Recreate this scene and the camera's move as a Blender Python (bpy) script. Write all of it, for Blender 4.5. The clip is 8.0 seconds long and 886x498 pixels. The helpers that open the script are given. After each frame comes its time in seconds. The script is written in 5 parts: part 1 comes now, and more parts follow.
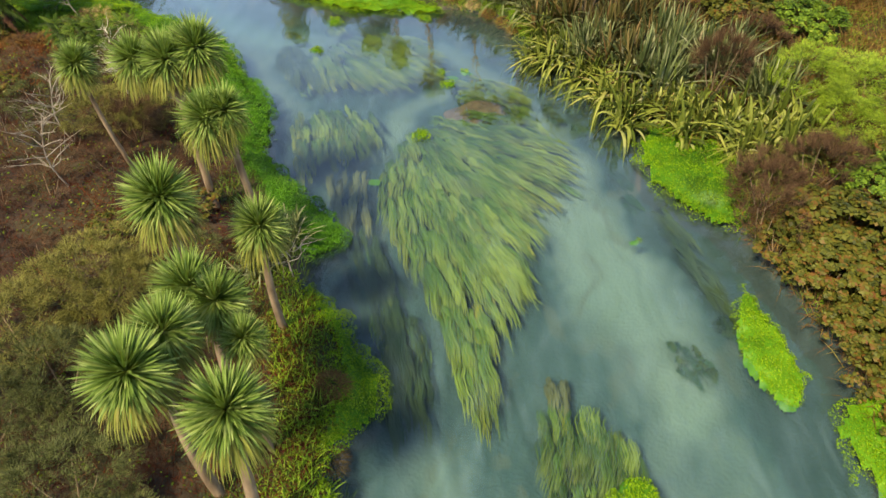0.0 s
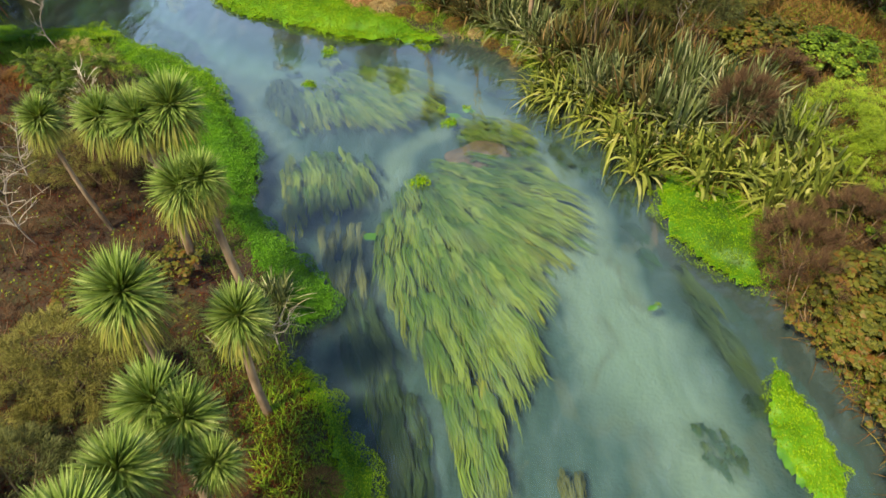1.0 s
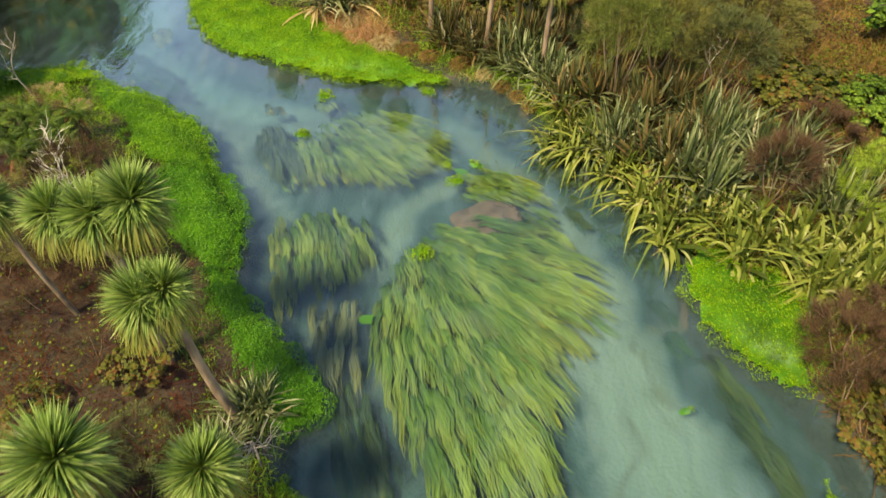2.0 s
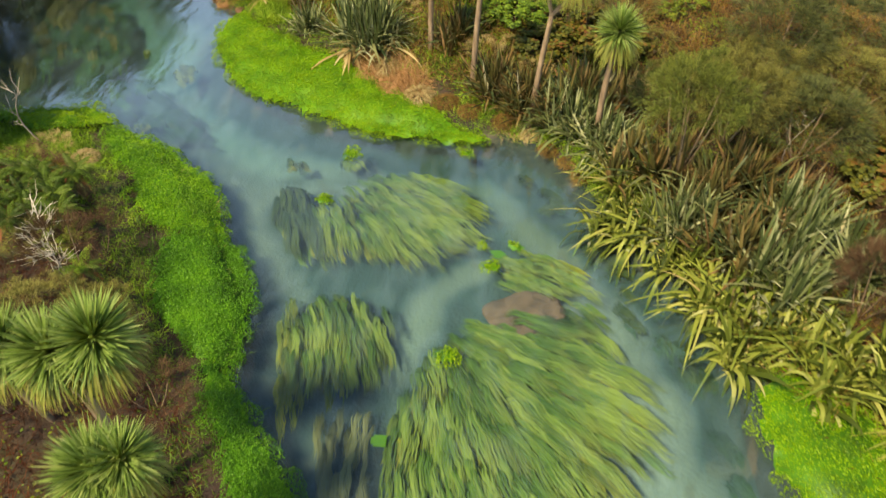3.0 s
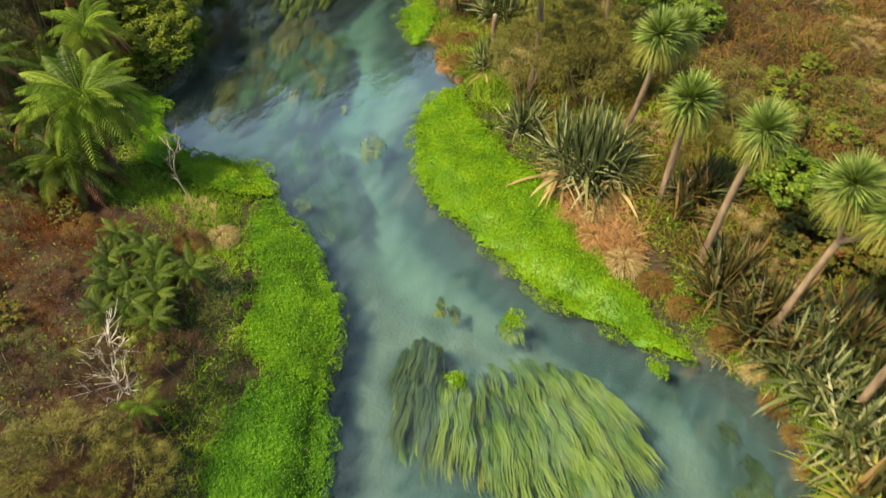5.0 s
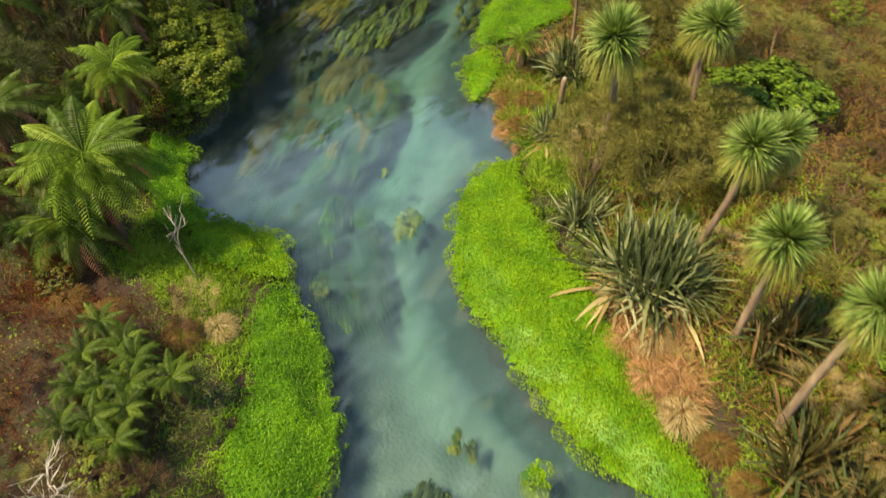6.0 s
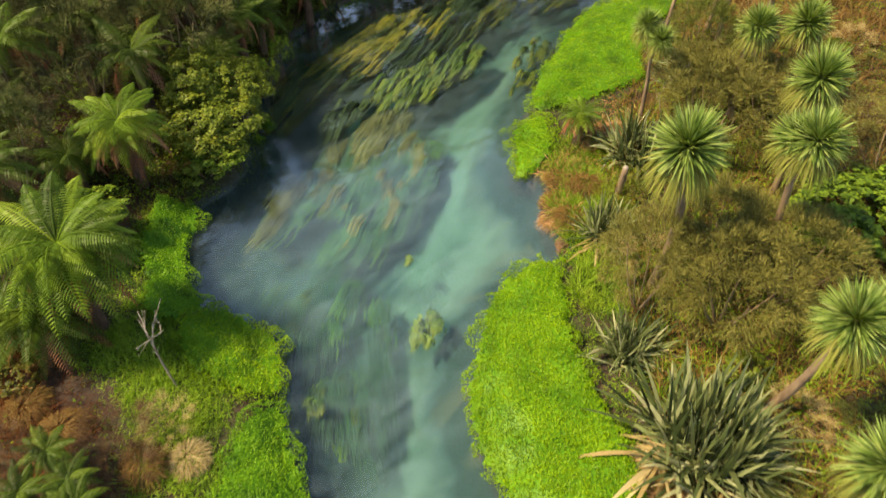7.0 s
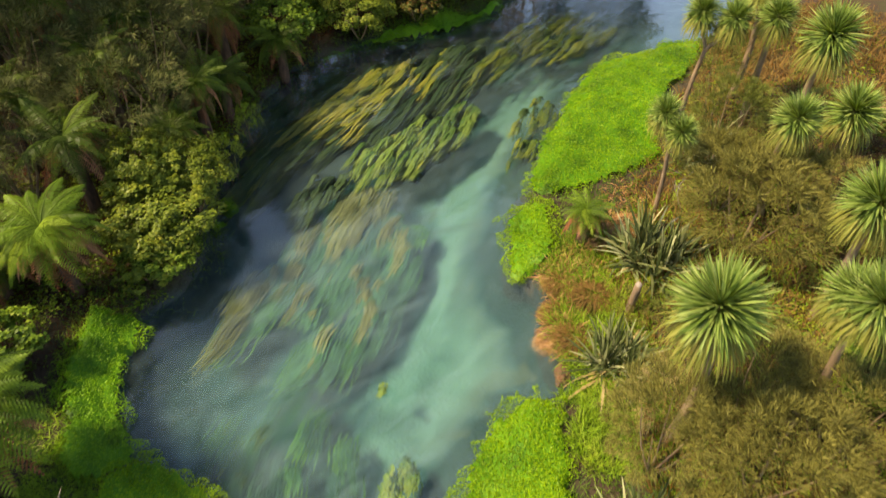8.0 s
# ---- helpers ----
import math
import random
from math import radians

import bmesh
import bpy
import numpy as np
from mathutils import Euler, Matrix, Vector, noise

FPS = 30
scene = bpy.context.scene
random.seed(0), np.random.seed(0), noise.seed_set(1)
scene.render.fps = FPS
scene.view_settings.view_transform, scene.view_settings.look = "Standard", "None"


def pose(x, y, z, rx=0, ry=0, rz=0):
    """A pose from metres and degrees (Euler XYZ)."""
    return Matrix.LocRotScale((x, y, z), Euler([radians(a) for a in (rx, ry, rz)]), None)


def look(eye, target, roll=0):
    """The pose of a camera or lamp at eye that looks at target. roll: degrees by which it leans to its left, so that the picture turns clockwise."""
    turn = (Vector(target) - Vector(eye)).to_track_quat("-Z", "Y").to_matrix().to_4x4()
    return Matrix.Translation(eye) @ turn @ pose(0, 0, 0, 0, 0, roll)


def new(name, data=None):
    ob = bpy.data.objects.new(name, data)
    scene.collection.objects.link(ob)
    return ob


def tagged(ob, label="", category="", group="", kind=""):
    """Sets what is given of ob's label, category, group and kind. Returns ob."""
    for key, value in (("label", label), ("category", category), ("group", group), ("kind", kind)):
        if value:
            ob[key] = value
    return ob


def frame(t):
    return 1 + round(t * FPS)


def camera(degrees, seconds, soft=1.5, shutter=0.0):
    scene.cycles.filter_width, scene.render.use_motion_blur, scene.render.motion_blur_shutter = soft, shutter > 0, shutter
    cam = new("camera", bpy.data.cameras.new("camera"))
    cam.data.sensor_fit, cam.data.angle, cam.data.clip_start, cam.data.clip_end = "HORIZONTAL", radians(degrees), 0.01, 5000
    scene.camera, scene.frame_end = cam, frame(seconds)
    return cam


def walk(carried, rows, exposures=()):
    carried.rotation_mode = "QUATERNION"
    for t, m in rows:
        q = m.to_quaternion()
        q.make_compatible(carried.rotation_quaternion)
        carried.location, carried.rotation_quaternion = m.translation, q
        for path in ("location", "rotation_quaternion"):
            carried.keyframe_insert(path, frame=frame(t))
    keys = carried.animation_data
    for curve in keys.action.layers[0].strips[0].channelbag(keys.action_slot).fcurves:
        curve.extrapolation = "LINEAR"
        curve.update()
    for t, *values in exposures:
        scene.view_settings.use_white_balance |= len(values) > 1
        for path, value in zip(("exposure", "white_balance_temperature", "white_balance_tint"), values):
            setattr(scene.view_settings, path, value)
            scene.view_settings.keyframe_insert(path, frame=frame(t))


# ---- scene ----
cam = camera(63.7, 8.0, 1.5, 0.3)
METRES, EYE, TILT, LEAN, TURN = 20.0, 9.7, -45.0, 0.0, 0.0
ROWS = [
    (0.0, 0.0, 0.0, 0.0, 0.0, -0.0, 0.0),
    (0.5, -0.0012, 0.0277, 0.0284, -0.03, -0.02, 0.04),
    (1.0, -0.0017, 0.0579, 0.0595, -0.05, -0.05, 0.07),
    (1.5, -0.0014, 0.0934, 0.0967, -0.04, -0.13, 0.13),
    (3.0, 0.0009, 0.22, 0.2244, 3.43, -0.36, -2.95),
    (3.5, -0.0009, 0.2679, 0.2721, 6.27, -0.59, -5.85),
    (4.0, -0.0028, 0.3057, 0.3113, 11.4, -1.5, -10.86),
    (4.5, -0.0088, 0.3487, 0.3536, 16.83, -2.77, -16.0),
    (6.0, -0.0639, 0.4899, 0.4958, 27.16, -6.61, -24.59),
    (6.5, -0.0939, 0.5378, 0.5439, 31.46, -8.63, -27.62),
    (7.0, -0.1283, 0.5815, 0.588, 33.13, -9.51, -28.72),
    (7.5, -0.1691, 0.6266, 0.633, 33.81, -9.87, -29.14),
    (8.0, -0.2141, 0.6672, 0.6752, 33.71, -9.99, -29.2),
]
walk(cam, [(t, pose(0, 0, EYE, TILT, LEAN, TURN) @ pose(METRES * x, METRES * y, METRES * z, 90 + pitch, roll, yaw)) for t, x, y, z, yaw, pitch, roll in ROWS],
     ((0.0, 1.08, 7600, 9), (3.0, 1.12, 8000, 8), (6.5, 1.24, 8200, 10), (8.0, 1.32, 8400, 13)))

# ---- world, sun ----
world = bpy.data.worlds.new("sky")
scene.world = world
world.use_nodes = True
wn, wl = world.node_tree.nodes, world.node_tree.links
sky = wn.new("ShaderNodeTexSky")
sky.sky_type, sky.sun_disc = "NISHITA", False
SUN_HEIGHT, SUN_TURN = radians(54), radians(222)
sky.sun_elevation, sky.sun_rotation = SUN_HEIGHT, SUN_TURN
sky.air_density, sky.dust_density, sky.ozone_density = 1.0, 0.2, 0.6
wl.new(sky.outputs[0], wn["Background"].inputs[0])
wn["Background"].inputs[1].default_value = 0.13
sun = new("sun", bpy.data.lights.new("sun", "SUN"))
sun.data.energy, sun.data.angle, sun.data.color = 4.1, radians(9), (1.0, 0.88, 0.68)
sun.matrix_world = look((0, 0, 60), (-60 / math.tan(SUN_HEIGHT) * math.sin(SUN_TURN), -60 / math.tan(SUN_HEIGHT) * math.cos(SUN_TURN), 0))

rng = np.random.default_rng(7)

# ---- small numeric tools ----
TABLE = np.random.default_rng(3).random((64, 64))


def vnoise(x, y, size, shift=0.0):
    """Smooth value noise, 0 to 1, with features of that size."""
    u, v = np.asarray(x) / size + 11.3 + shift, np.asarray(y) / size + 7.7 + shift * 1.7
    i, j = np.floor(u).astype(int), np.floor(v).astype(int)
    f, g = u - i, v - j
    f, g = f * f * (3 - 2 * f), g * g * (3 - 2 * g)
    a = TABLE[i % 64, j % 64] * (1 - f) + TABLE[(i + 1) % 64, j % 64] * f
    b = TABLE[i % 64, (j + 1) % 64] * (1 - f) + TABLE[(i + 1) % 64, (j + 1) % 64] * f
    return a * (1 - g) + b * g


def ramp(a, lo, hi):
    s = np.clip((a - lo) / (hi - lo), 0, 1)
    return s * s * (3 - 2 * s)


def rounded(points, closed=False, k=3):
    """A smooth curve through control points."""
    p = np.array(points, float)
    n, out = len(p), []
    for i in range(n if closed else n - 1):
        q = [p[(i + d) % n] if closed else p[min(max(i + d, 0), n - 1)] for d in (-1, 0, 1, 2)]
        for s in np.arange(k) / k:
            out.append(0.5 * (2 * q[1] + (q[2] - q[0]) * s + (2 * q[0] - 5 * q[1] + 4 * q[2] - q[3]) * s * s
                              + (3 * q[1] - q[0] - 3 * q[2] + q[3]) * s ** 3))
    if not closed:
        out.append(p[-1])
    return np.array(out)


def line_distance(x, y, line, closed=False):
    """Distance of points from a line of points."""
    a = np.array(line)
    b = np.roll(a, -1, 0) if closed else a[1:]
    a = a if closed else a[:-1]
    best = np.full(np.shape(x), 1e9)
    for (ax, ay), (bx, by) in zip(a, b):
        dx, dy = bx - ax, by - ay
        s = np.clip(((x - ax) * dx + (y - ay) * dy) / (dx * dx + dy * dy + 1e-12), 0, 1)
        best = np.minimum(best, (x - ax - s * dx) ** 2 + (y - ay - s * dy) ** 2)
    return np.sqrt(best)


def depth_in(x, y, poly):
    """Distance from the outline of a closed area: positive inside."""
    x, y = np.asarray(x, float), np.asarray(y, float)
    inside = np.zeros(x.shape, bool)
    for (ax, ay), (bx, by) in zip(poly, np.roll(poly, -1, 0)):
        if ay != by:
            inside ^= ((ay > y) != (by > y)) & (x < (bx - ax) * (y - ay) / (by - ay) + ax)
    return np.where(inside, 1, -1) * line_distance(x, y, poly, True)


def fill(poly, per_m2, ragged=0.0):
    """Random places inside an area, with a ragged edge."""
    lo, hi = poly.min(0), poly.max(0)
    n = int((hi - lo).prod() * per_m2)
    x, y = rng.uniform(lo[0], hi[0], n), rng.uniform(lo[1], hi[1], n)
    keep = depth_in(x, y, poly) > ragged * (vnoise(x, y, 0.35) + vnoise(x, y, 0.9) - 1)
    return x[keep], y[keep]


# ---- mesh tools ----
def mesh_of(name, verts, quads, mat):
    me = bpy.data.meshes.new(name)
    verts, quads = np.asarray(verts, np.float32).reshape(-1, 3), np.asarray(quads, np.int32).reshape(-1, 4)
    me.vertices.add(len(verts))
    me.vertices.foreach_set("co", verts.ravel())
    me.loops.add(quads.size)
    me.loops.foreach_set("vertex_index", quads.ravel())
    me.polygons.add(len(quads))
    me.polygons.foreach_set("loop_start", np.arange(0, quads.size, 4, dtype=np.int32))
    me.update(calc_edges=True)
    me.validate()
    me.materials.append(mat)
    return me


def joined(*pieces):
    """Several (verts, quads) as one."""
    vs, qs, n = [], [], 0
    for v, q in pieces:
        v, q = np.asarray(v).reshape(-1, 3), np.asarray(q).reshape(-1, 4)
        vs.append(v), qs.append(q + n)
        n += len(v)
    return np.concatenate(vs), np.concatenate(qs)


def unit(a):
    return a / (np.linalg.norm(a, axis=-1, keepdims=True) + 1e-9)


def ribbons(base, way, length, width, droop, segs=4, roll=0.6, belly=0.35, zigzag=0.0):
    """Strap leaves: from base along way, bending down by droop, tapering to a tip."""
    n = len(base)
    length, width, droop = (np.broadcast_to(a, n).astype(float) for a in (length, width, droop))
    side = unit(np.cross(way, np.array((0, 0, 1.0))) + rng.normal(0, 0.02, (n, 3)))
    side = unit(side + np.cross(side, way) * rng.uniform(-roll, roll, (n, 1)))
    rows = []
    for i in range(segs + 1):
        s = i / segs
        p = base + way * (length * s)[:, None]
        p[:, 2] -= droop * length * s * s
        p[:, :2] -= way[:, :2] * (0.25 * droop * length * s ** 3)[:, None]
        w = width * 0.5 * (0.55 + 0.45 * min(1, s / belly)) * (1 - max(0, (s - belly) / (1 - belly)) ** 1.6 * 0.94)
        if zigzag and i % 2:
            w = w * (1 - zigzag)
        rows.append(np.stack((p - side * w[:, None], p + side * w[:, None]), 1))
    v = np.stack(rows, 1).reshape(n, -1, 3)
    k = np.array([(2 * i, 2 * i + 1, 2 * i + 3, 2 * i + 2) for i in range(segs)])
    q = k[None] + (np.arange(n) * 2 * (segs + 1))[:, None, None]
    return v.reshape(-1, 3), q.reshape(-1, 4)


def leaflets(place, normal, size, narrow=0.6):
    """Small folded leaves lying across their normals."""
    n = len(place)
    size = np.broadcast_to(size, n).astype(float)[:, None]
    a = unit(np.cross(normal, rng.normal(size=(n, 3))))
    b = np.cross(normal, a)
    lift = normal * size * 0.12
    v = np.stack((place - a * size * 0.5, place + b * size * 0.5 * narrow + lift, place + a * size * 0.5, place - b * size * 0.5 * narrow + lift), 1)
    return v.reshape(-1, 3), np.arange(4 * n).reshape(-1, 4)


def tube(points, radii, sides=7):
    """A tapered round stem along points, closed at its end."""
    p = np.array(points, float)
    t = unit(np.gradient(p, axis=0))
    a = unit(np.cross(t, np.array((0.31, 0.95, 0.05))))
    b = np.cross(t, a)
    ang = np.arange(sides) / sides * 2 * math.pi
    r = np.broadcast_to(radii, len(p))[:, None, None]
    v = p[:, None] + r * (np.cos(ang)[None, :, None] * a[:, None] + np.sin(ang)[None, :, None] * b[:, None])
    v = np.concatenate((v.reshape(-1, 3), p[-1:] + t[-1:] * 0.01))
    q = [(i * sides + j, i * sides + (j + 1) % sides, (i + 1) * sides + (j + 1) % sides, (i + 1) * sides + j) for i in range(len(p) - 1) for j in range(sides)]
    top = (len(p) - 1) * sides
    q += [(top + j, top + (j + 1) % sides, top + (j + 2) % sides, len(v) - 1) for j in range(0, sides - 1, 2)]
    return v, np.array(q)


def thing(name, m, label, category, group=""):
    ob = new(name)
    ob.empty_display_size = 0.1
    ob.matrix_world = m
    return tagged(ob, label, category, group)


def part(name, me, parent, m=None, label=""):
    ob = new(name, me)
    ob.parent = parent
    if m is not None:
        ob.matrix_local = m
    return tagged(ob, label)


def stuff(name, me, label, category, kind="stuff"):
    return tagged(new(name, me), label, category, kind=kind)


# ---- materials ----
def shader(name):
    m = bpy.data.materials.new(name)
    m.use_nodes = True
    return m, m.node_tree.nodes, m.node_tree.links


def noise_node(n, l, scale, detail=4, stretch=None, swirl=0.0):
    t = n.new("ShaderNodeTexCoord")
    x = n.new("ShaderNodeTexNoise")
    x.inputs["Scale"].default_value, x.inputs["Detail"].default_value = scale, detail
    x.inputs["Distortion"].default_value = swirl
    source = t.outputs["Object"]
    if stretch:
        mp = n.new("ShaderNodeMapping")
        mp.inputs["Scale"].default_value, mp.inputs["Rotation"].default_value = stretch[0], (0, 0, radians(stretch[1]))
        l.new(source, mp.inputs[0])
        source = mp.outputs[0]
    l.new(source, x.inputs["Vector"])
    return x.outputs["Fac"]


def ramp_node(n, l, fac, stops):
    r = n.new("ShaderNodeValToRGB")
    e = r.color_ramp.elements
    while len(e) < len(stops):
        e.new(0.5)
    for el, (at, c) in zip(e, stops):
        el.position, el.color = at, (*c, 1)
    l.new(fac, r.inputs[0])
    return r.outputs[0]


def mix_node(n, l, fac, a, b, how="MIX"):
    m = n.new("ShaderNodeMix")
    m.data_type, m.blend_type = "RGBA", how
    for s, v in ((m.inputs["Factor"], fac), (m.inputs["A"], a), (m.inputs["B"], b)):
        if hasattr(v, "links"):
            l.new(v, s)
        elif isinstance(v, tuple):
            s.default_value = (*v, 1)
        else:
            s.default_value = v
    return m.outputs["Result"]


def math_node(n, l, op, a, b=0.5):
    m = n.new("ShaderNodeMath")
    m.operation = op
    for s, v in zip(m.inputs, (a, b)):
        if hasattr(v, "links"):
            l.new(v, s)
        else:
            s.default_value = v
    return m.outputs[0]


def bump_node(n, l, height, strength, distance):
    b = n.new("ShaderNodeBump")
    b.inputs["Strength"].default_value, b.inputs["Distance"].default_value = strength, distance
    l.new(height, b.inputs["Height"])
    return b.outputs[0]


def leaf_material(name, stops, rough=0.5, through_light=0.3, patch=2.5, single=False, vary=0.62):
    """Leaves: colour by leaf, by patches of growth and by fine mottling; some light passes through."""
    m, n, l = shader(name)
    p = n["Principled BSDF"]
    if single:
        rnd = n.new("ShaderNodeObjectInfo").outputs["Random"]
    else:
        rnd = n.new("ShaderNodeNewGeometry").outputs["Random Per Island"]
    big = noise_node(n, l, patch, 3)
    fac = math_node(n, l, "ADD", math_node(n, l, "MULTIPLY", rnd, vary), math_node(n, l, "MULTIPLY", math_node(n, l, "SUBTRACT", big, 0.22), 1.24 - vary))
    col = ramp_node(n, l, fac, stops)
    fine = noise_node(n, l, 38, 2)
    col = mix_node(n, l, math_node(n, l, "MULTIPLY", fine, 0.5), col, mix_node(n, l, 1.0, col, (0.55, 0.5, 0.4), "MULTIPLY"))
    l.new(col, p.inputs["Base Color"])
    p.inputs["Roughness"].default_value = rough
    p.inputs["Specular IOR Level"].default_value = 0.14
    tr = n.new("ShaderNodeBsdfTranslucent")
    l.new(mix_node(n, l, 1.0, col, (1.0, 1.0, 0.55), "MULTIPLY"), tr.inputs[0])
    mx = n.new("ShaderNodeMixShader")
    mx.inputs[0].default_value = through_light * 0.55
    l.new(p.outputs[0], mx.inputs[1]), l.new(tr.outputs[0], mx.inputs[2])
    l.new(mx.outputs[0], n["Material Output"].inputs[0])
    return m


def weed_material(name, stops, tip):
    """Water weed: green at the root, paler tips, ridge shading painted by each lock's tone."""
    m = leaf_material(name, stops, 0.6, 0.2, 2.6, False, 0.45)
    n, l = m.node_tree.nodes, m.node_tree.links
    base = n["Principled BSDF"].inputs["Base Color"]
    tone = n.new("ShaderNodeAttribute")
    tone.attribute_name = "tone"
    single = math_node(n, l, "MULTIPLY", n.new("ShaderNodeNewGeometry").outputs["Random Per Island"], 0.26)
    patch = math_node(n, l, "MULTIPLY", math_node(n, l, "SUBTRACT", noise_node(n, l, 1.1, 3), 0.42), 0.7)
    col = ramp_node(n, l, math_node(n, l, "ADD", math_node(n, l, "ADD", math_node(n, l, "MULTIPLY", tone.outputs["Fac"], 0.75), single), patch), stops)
    at = n.new("ShaderNodeAttribute")
    at.attribute_name = "along"
    fac = math_node(n, l, "MULTIPLY", math_node(n, l, "POWER", at.outputs["Fac"], 2.2), noise_node(n, l, 1.3, 3))
    l.new(mix_node(n, l, fac, col, tip), base)
    return m


def bark_material(name, a, b, scale=9.0):
    m, n, l = shader(name)
    p = n["Principled BSDF"]
    f = noise_node(n, l, scale, 5, ((1, 1, 0.25), 0))
    l.new(ramp_node(n, l, f, ((0.3, a), (0.7, b))), p.inputs["Base Color"])
    p.inputs["Roughness"].default_value = 0.85
    l.new(bump_node(n, l, f, 0.7, 0.03), p.inputs["Normal"])
    return m


CABBAGE = leaf_material("cabbage_leaf", ((0.1, (0.055, 0.095, 0.018)), (0.35, (0.150, 0.245, 0.050)), (0.65, (0.265, 0.370, 0.095)), (1.0, (0.470, 0.520, 0.225))), 0.40, 0.45)
CABBAGE_OLD = leaf_material("old_cabbage_leaf", ((0.1, (0.119, 0.153, 0.030)), (0.6, (0.221, 0.234, 0.047)), (1.0, (0.289, 0.252, 0.093))), 0.55, 0.25)
# the pale 0.88 stop paints a silvery sheen into the leaf colour
FLAX = leaf_material("flax_leaf", ((0.1, (0.022, 0.034, 0.012)), (0.35, (0.075, 0.105, 0.036)), (0.65, (0.180, 0.215, 0.085)), (0.88, (0.38, 0.40, 0.23)), (1.0, (0.28, 0.17, 0.08))), 0.34, 0.2, 2.5, False, 0.75)
FLAX_BRONZE = leaf_material("bronze_flax_leaf", ((0.1, (0.020, 0.020, 0.008)), (0.4, (0.060, 0.060, 0.020)), (0.65, (0.125, 0.115, 0.038)), (0.85, (0.20, 0.12, 0.05)), (1.0, (0.30, 0.24, 0.12))), 0.36, 0.2, 2.5, False, 0.8)
FLAX_YELLOW = leaf_material("yellow_flax_leaf", ((0.1, (0.018, 0.028, 0.005)), (0.35, (0.064, 0.090, 0.014)), (0.6, (0.132, 0.168, 0.028)), (0.84, (0.265, 0.295, 0.068)), (0.94, (0.38, 0.39, 0.16)), (1.0, (0.20, 0.11, 0.045))), 0.36, 0.22, 2.5, False, 0.8)
CRESS = leaf_material("cress_leaf", ((0.05, (0.0225, 0.0550, 0.0025)), (0.4, (0.14, 0.27, 0.007)), (0.75, (0.24, 0.39, 0.010)), (1.0, (0.35, 0.45, 0.03))), 0.45, 0.3, 1.7, False, 0.36)
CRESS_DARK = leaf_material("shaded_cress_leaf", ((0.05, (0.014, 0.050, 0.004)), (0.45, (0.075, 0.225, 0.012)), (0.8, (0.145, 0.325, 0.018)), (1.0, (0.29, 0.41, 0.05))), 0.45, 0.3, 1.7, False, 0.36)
CRESS_MID = leaf_material("mixed_cress_leaf", ((0.05, (0.018, 0.052, 0.004)), (0.4, (0.105, 0.25, 0.010)), (0.75, (0.19, 0.36, 0.014)), (1.0, (0.33, 0.43, 0.04))), 0.45, 0.3, 1.7, False, 0.30)
GRASS = leaf_material("grass_blade", ((0.05, (0.0350, 0.0765, 0.0050)), (0.4, (0.176, 0.326, 0.021)), (0.7, (0.299, 0.398, 0.043)), (1.0, (0.422, 0.388, 0.111))), 0.5, 0.3, 1.0, False, 0.38)
TURF = leaf_material("bank_turf", ((0.05, (0.0135, 0.0315, 0.0040)), (0.4, (0.077, 0.158, 0.016)), (0.7, (0.153, 0.242, 0.028)), (1.0, (0.288, 0.294, 0.072))), 0.5, 0.3, 0.7, False, 0.36)
DRY = leaf_material("dry_grass", ((0.05, (0.17, 0.080, 0.026)), (0.5, (0.38, 0.205, 0.085)), (1.0, (0.60, 0.40, 0.22))), 0.7, 0.2, 1.0)
RUST = leaf_material("rusty_litter", ((0.05, (0.022, 0.007, 0.003)), (0.35, (0.140, 0.044, 0.010)), (0.65, (0.290, 0.105, 0.020)), (0.85, (0.270, 0.180, 0.026)), (1.0, (0.46, 0.25, 0.06))), 0.8, 0.2, 0.8, False, 0.4)
TAN = leaf_material("tan_grass", ((0.05, (0.045, 0.026, 0.008)), (0.35, (0.140, 0.080, 0.022)), (0.6, (0.240, 0.150, 0.045)), (0.8, (0.190, 0.195, 0.035)), (1.0, (0.36, 0.27, 0.10))), 0.65, 0.25, 0.8, False, 0.4)
STRAW = leaf_material("straw", ((0.05, (0.20, 0.14, 0.05)), (0.5, (0.36, 0.28, 0.12)), (1.0, (0.55, 0.46, 0.24))), 0.7, 0.2, 1.0)
BRACKEN = leaf_material("dead_bracken", ((0.05, (0.012, 0.003, 0.001)), (0.4, (0.062, 0.016, 0.006)), (0.7, (0.130, 0.036, 0.012)), (0.9, (0.085, 0.048, 0.012)), (1.0, (0.19, 0.085, 0.035))), 0.8, 0.15, 0.9, False, 0.4)
HERB = leaf_material("herb_leaf", ((0.05, (0.0140, 0.0305, 0.0025)), (0.4, (0.097, 0.168, 0.011)), (0.7, (0.227, 0.264, 0.021)), (0.9, (0.24, 0.19, 0.03)), (1.0, (0.19, 0.09, 0.02))), 0.5, 0.25, 0.9, False, 0.30)
MANUKA = leaf_material("fine_scrub_leaf", ((0.05, (0.022, 0.024, 0.005)), (0.45, (0.135, 0.132, 0.030)), (0.8, (0.225, 0.215, 0.055)), (1.0, (0.29, 0.25, 0.085))), 0.6, 0.2, 1.4)
# darker copy of the scrub leaf, with the forest's shade put into its colour
MANUKA_SHADED = leaf_material("shaded_scrub_leaf", ((0.05, (0.010, 0.014, 0.005)), (0.45, (0.066, 0.080, 0.024)), (0.8, (0.132, 0.148, 0.046)), (1.0, (0.22, 0.21, 0.08))), 0.6, 0.2, 1.4)
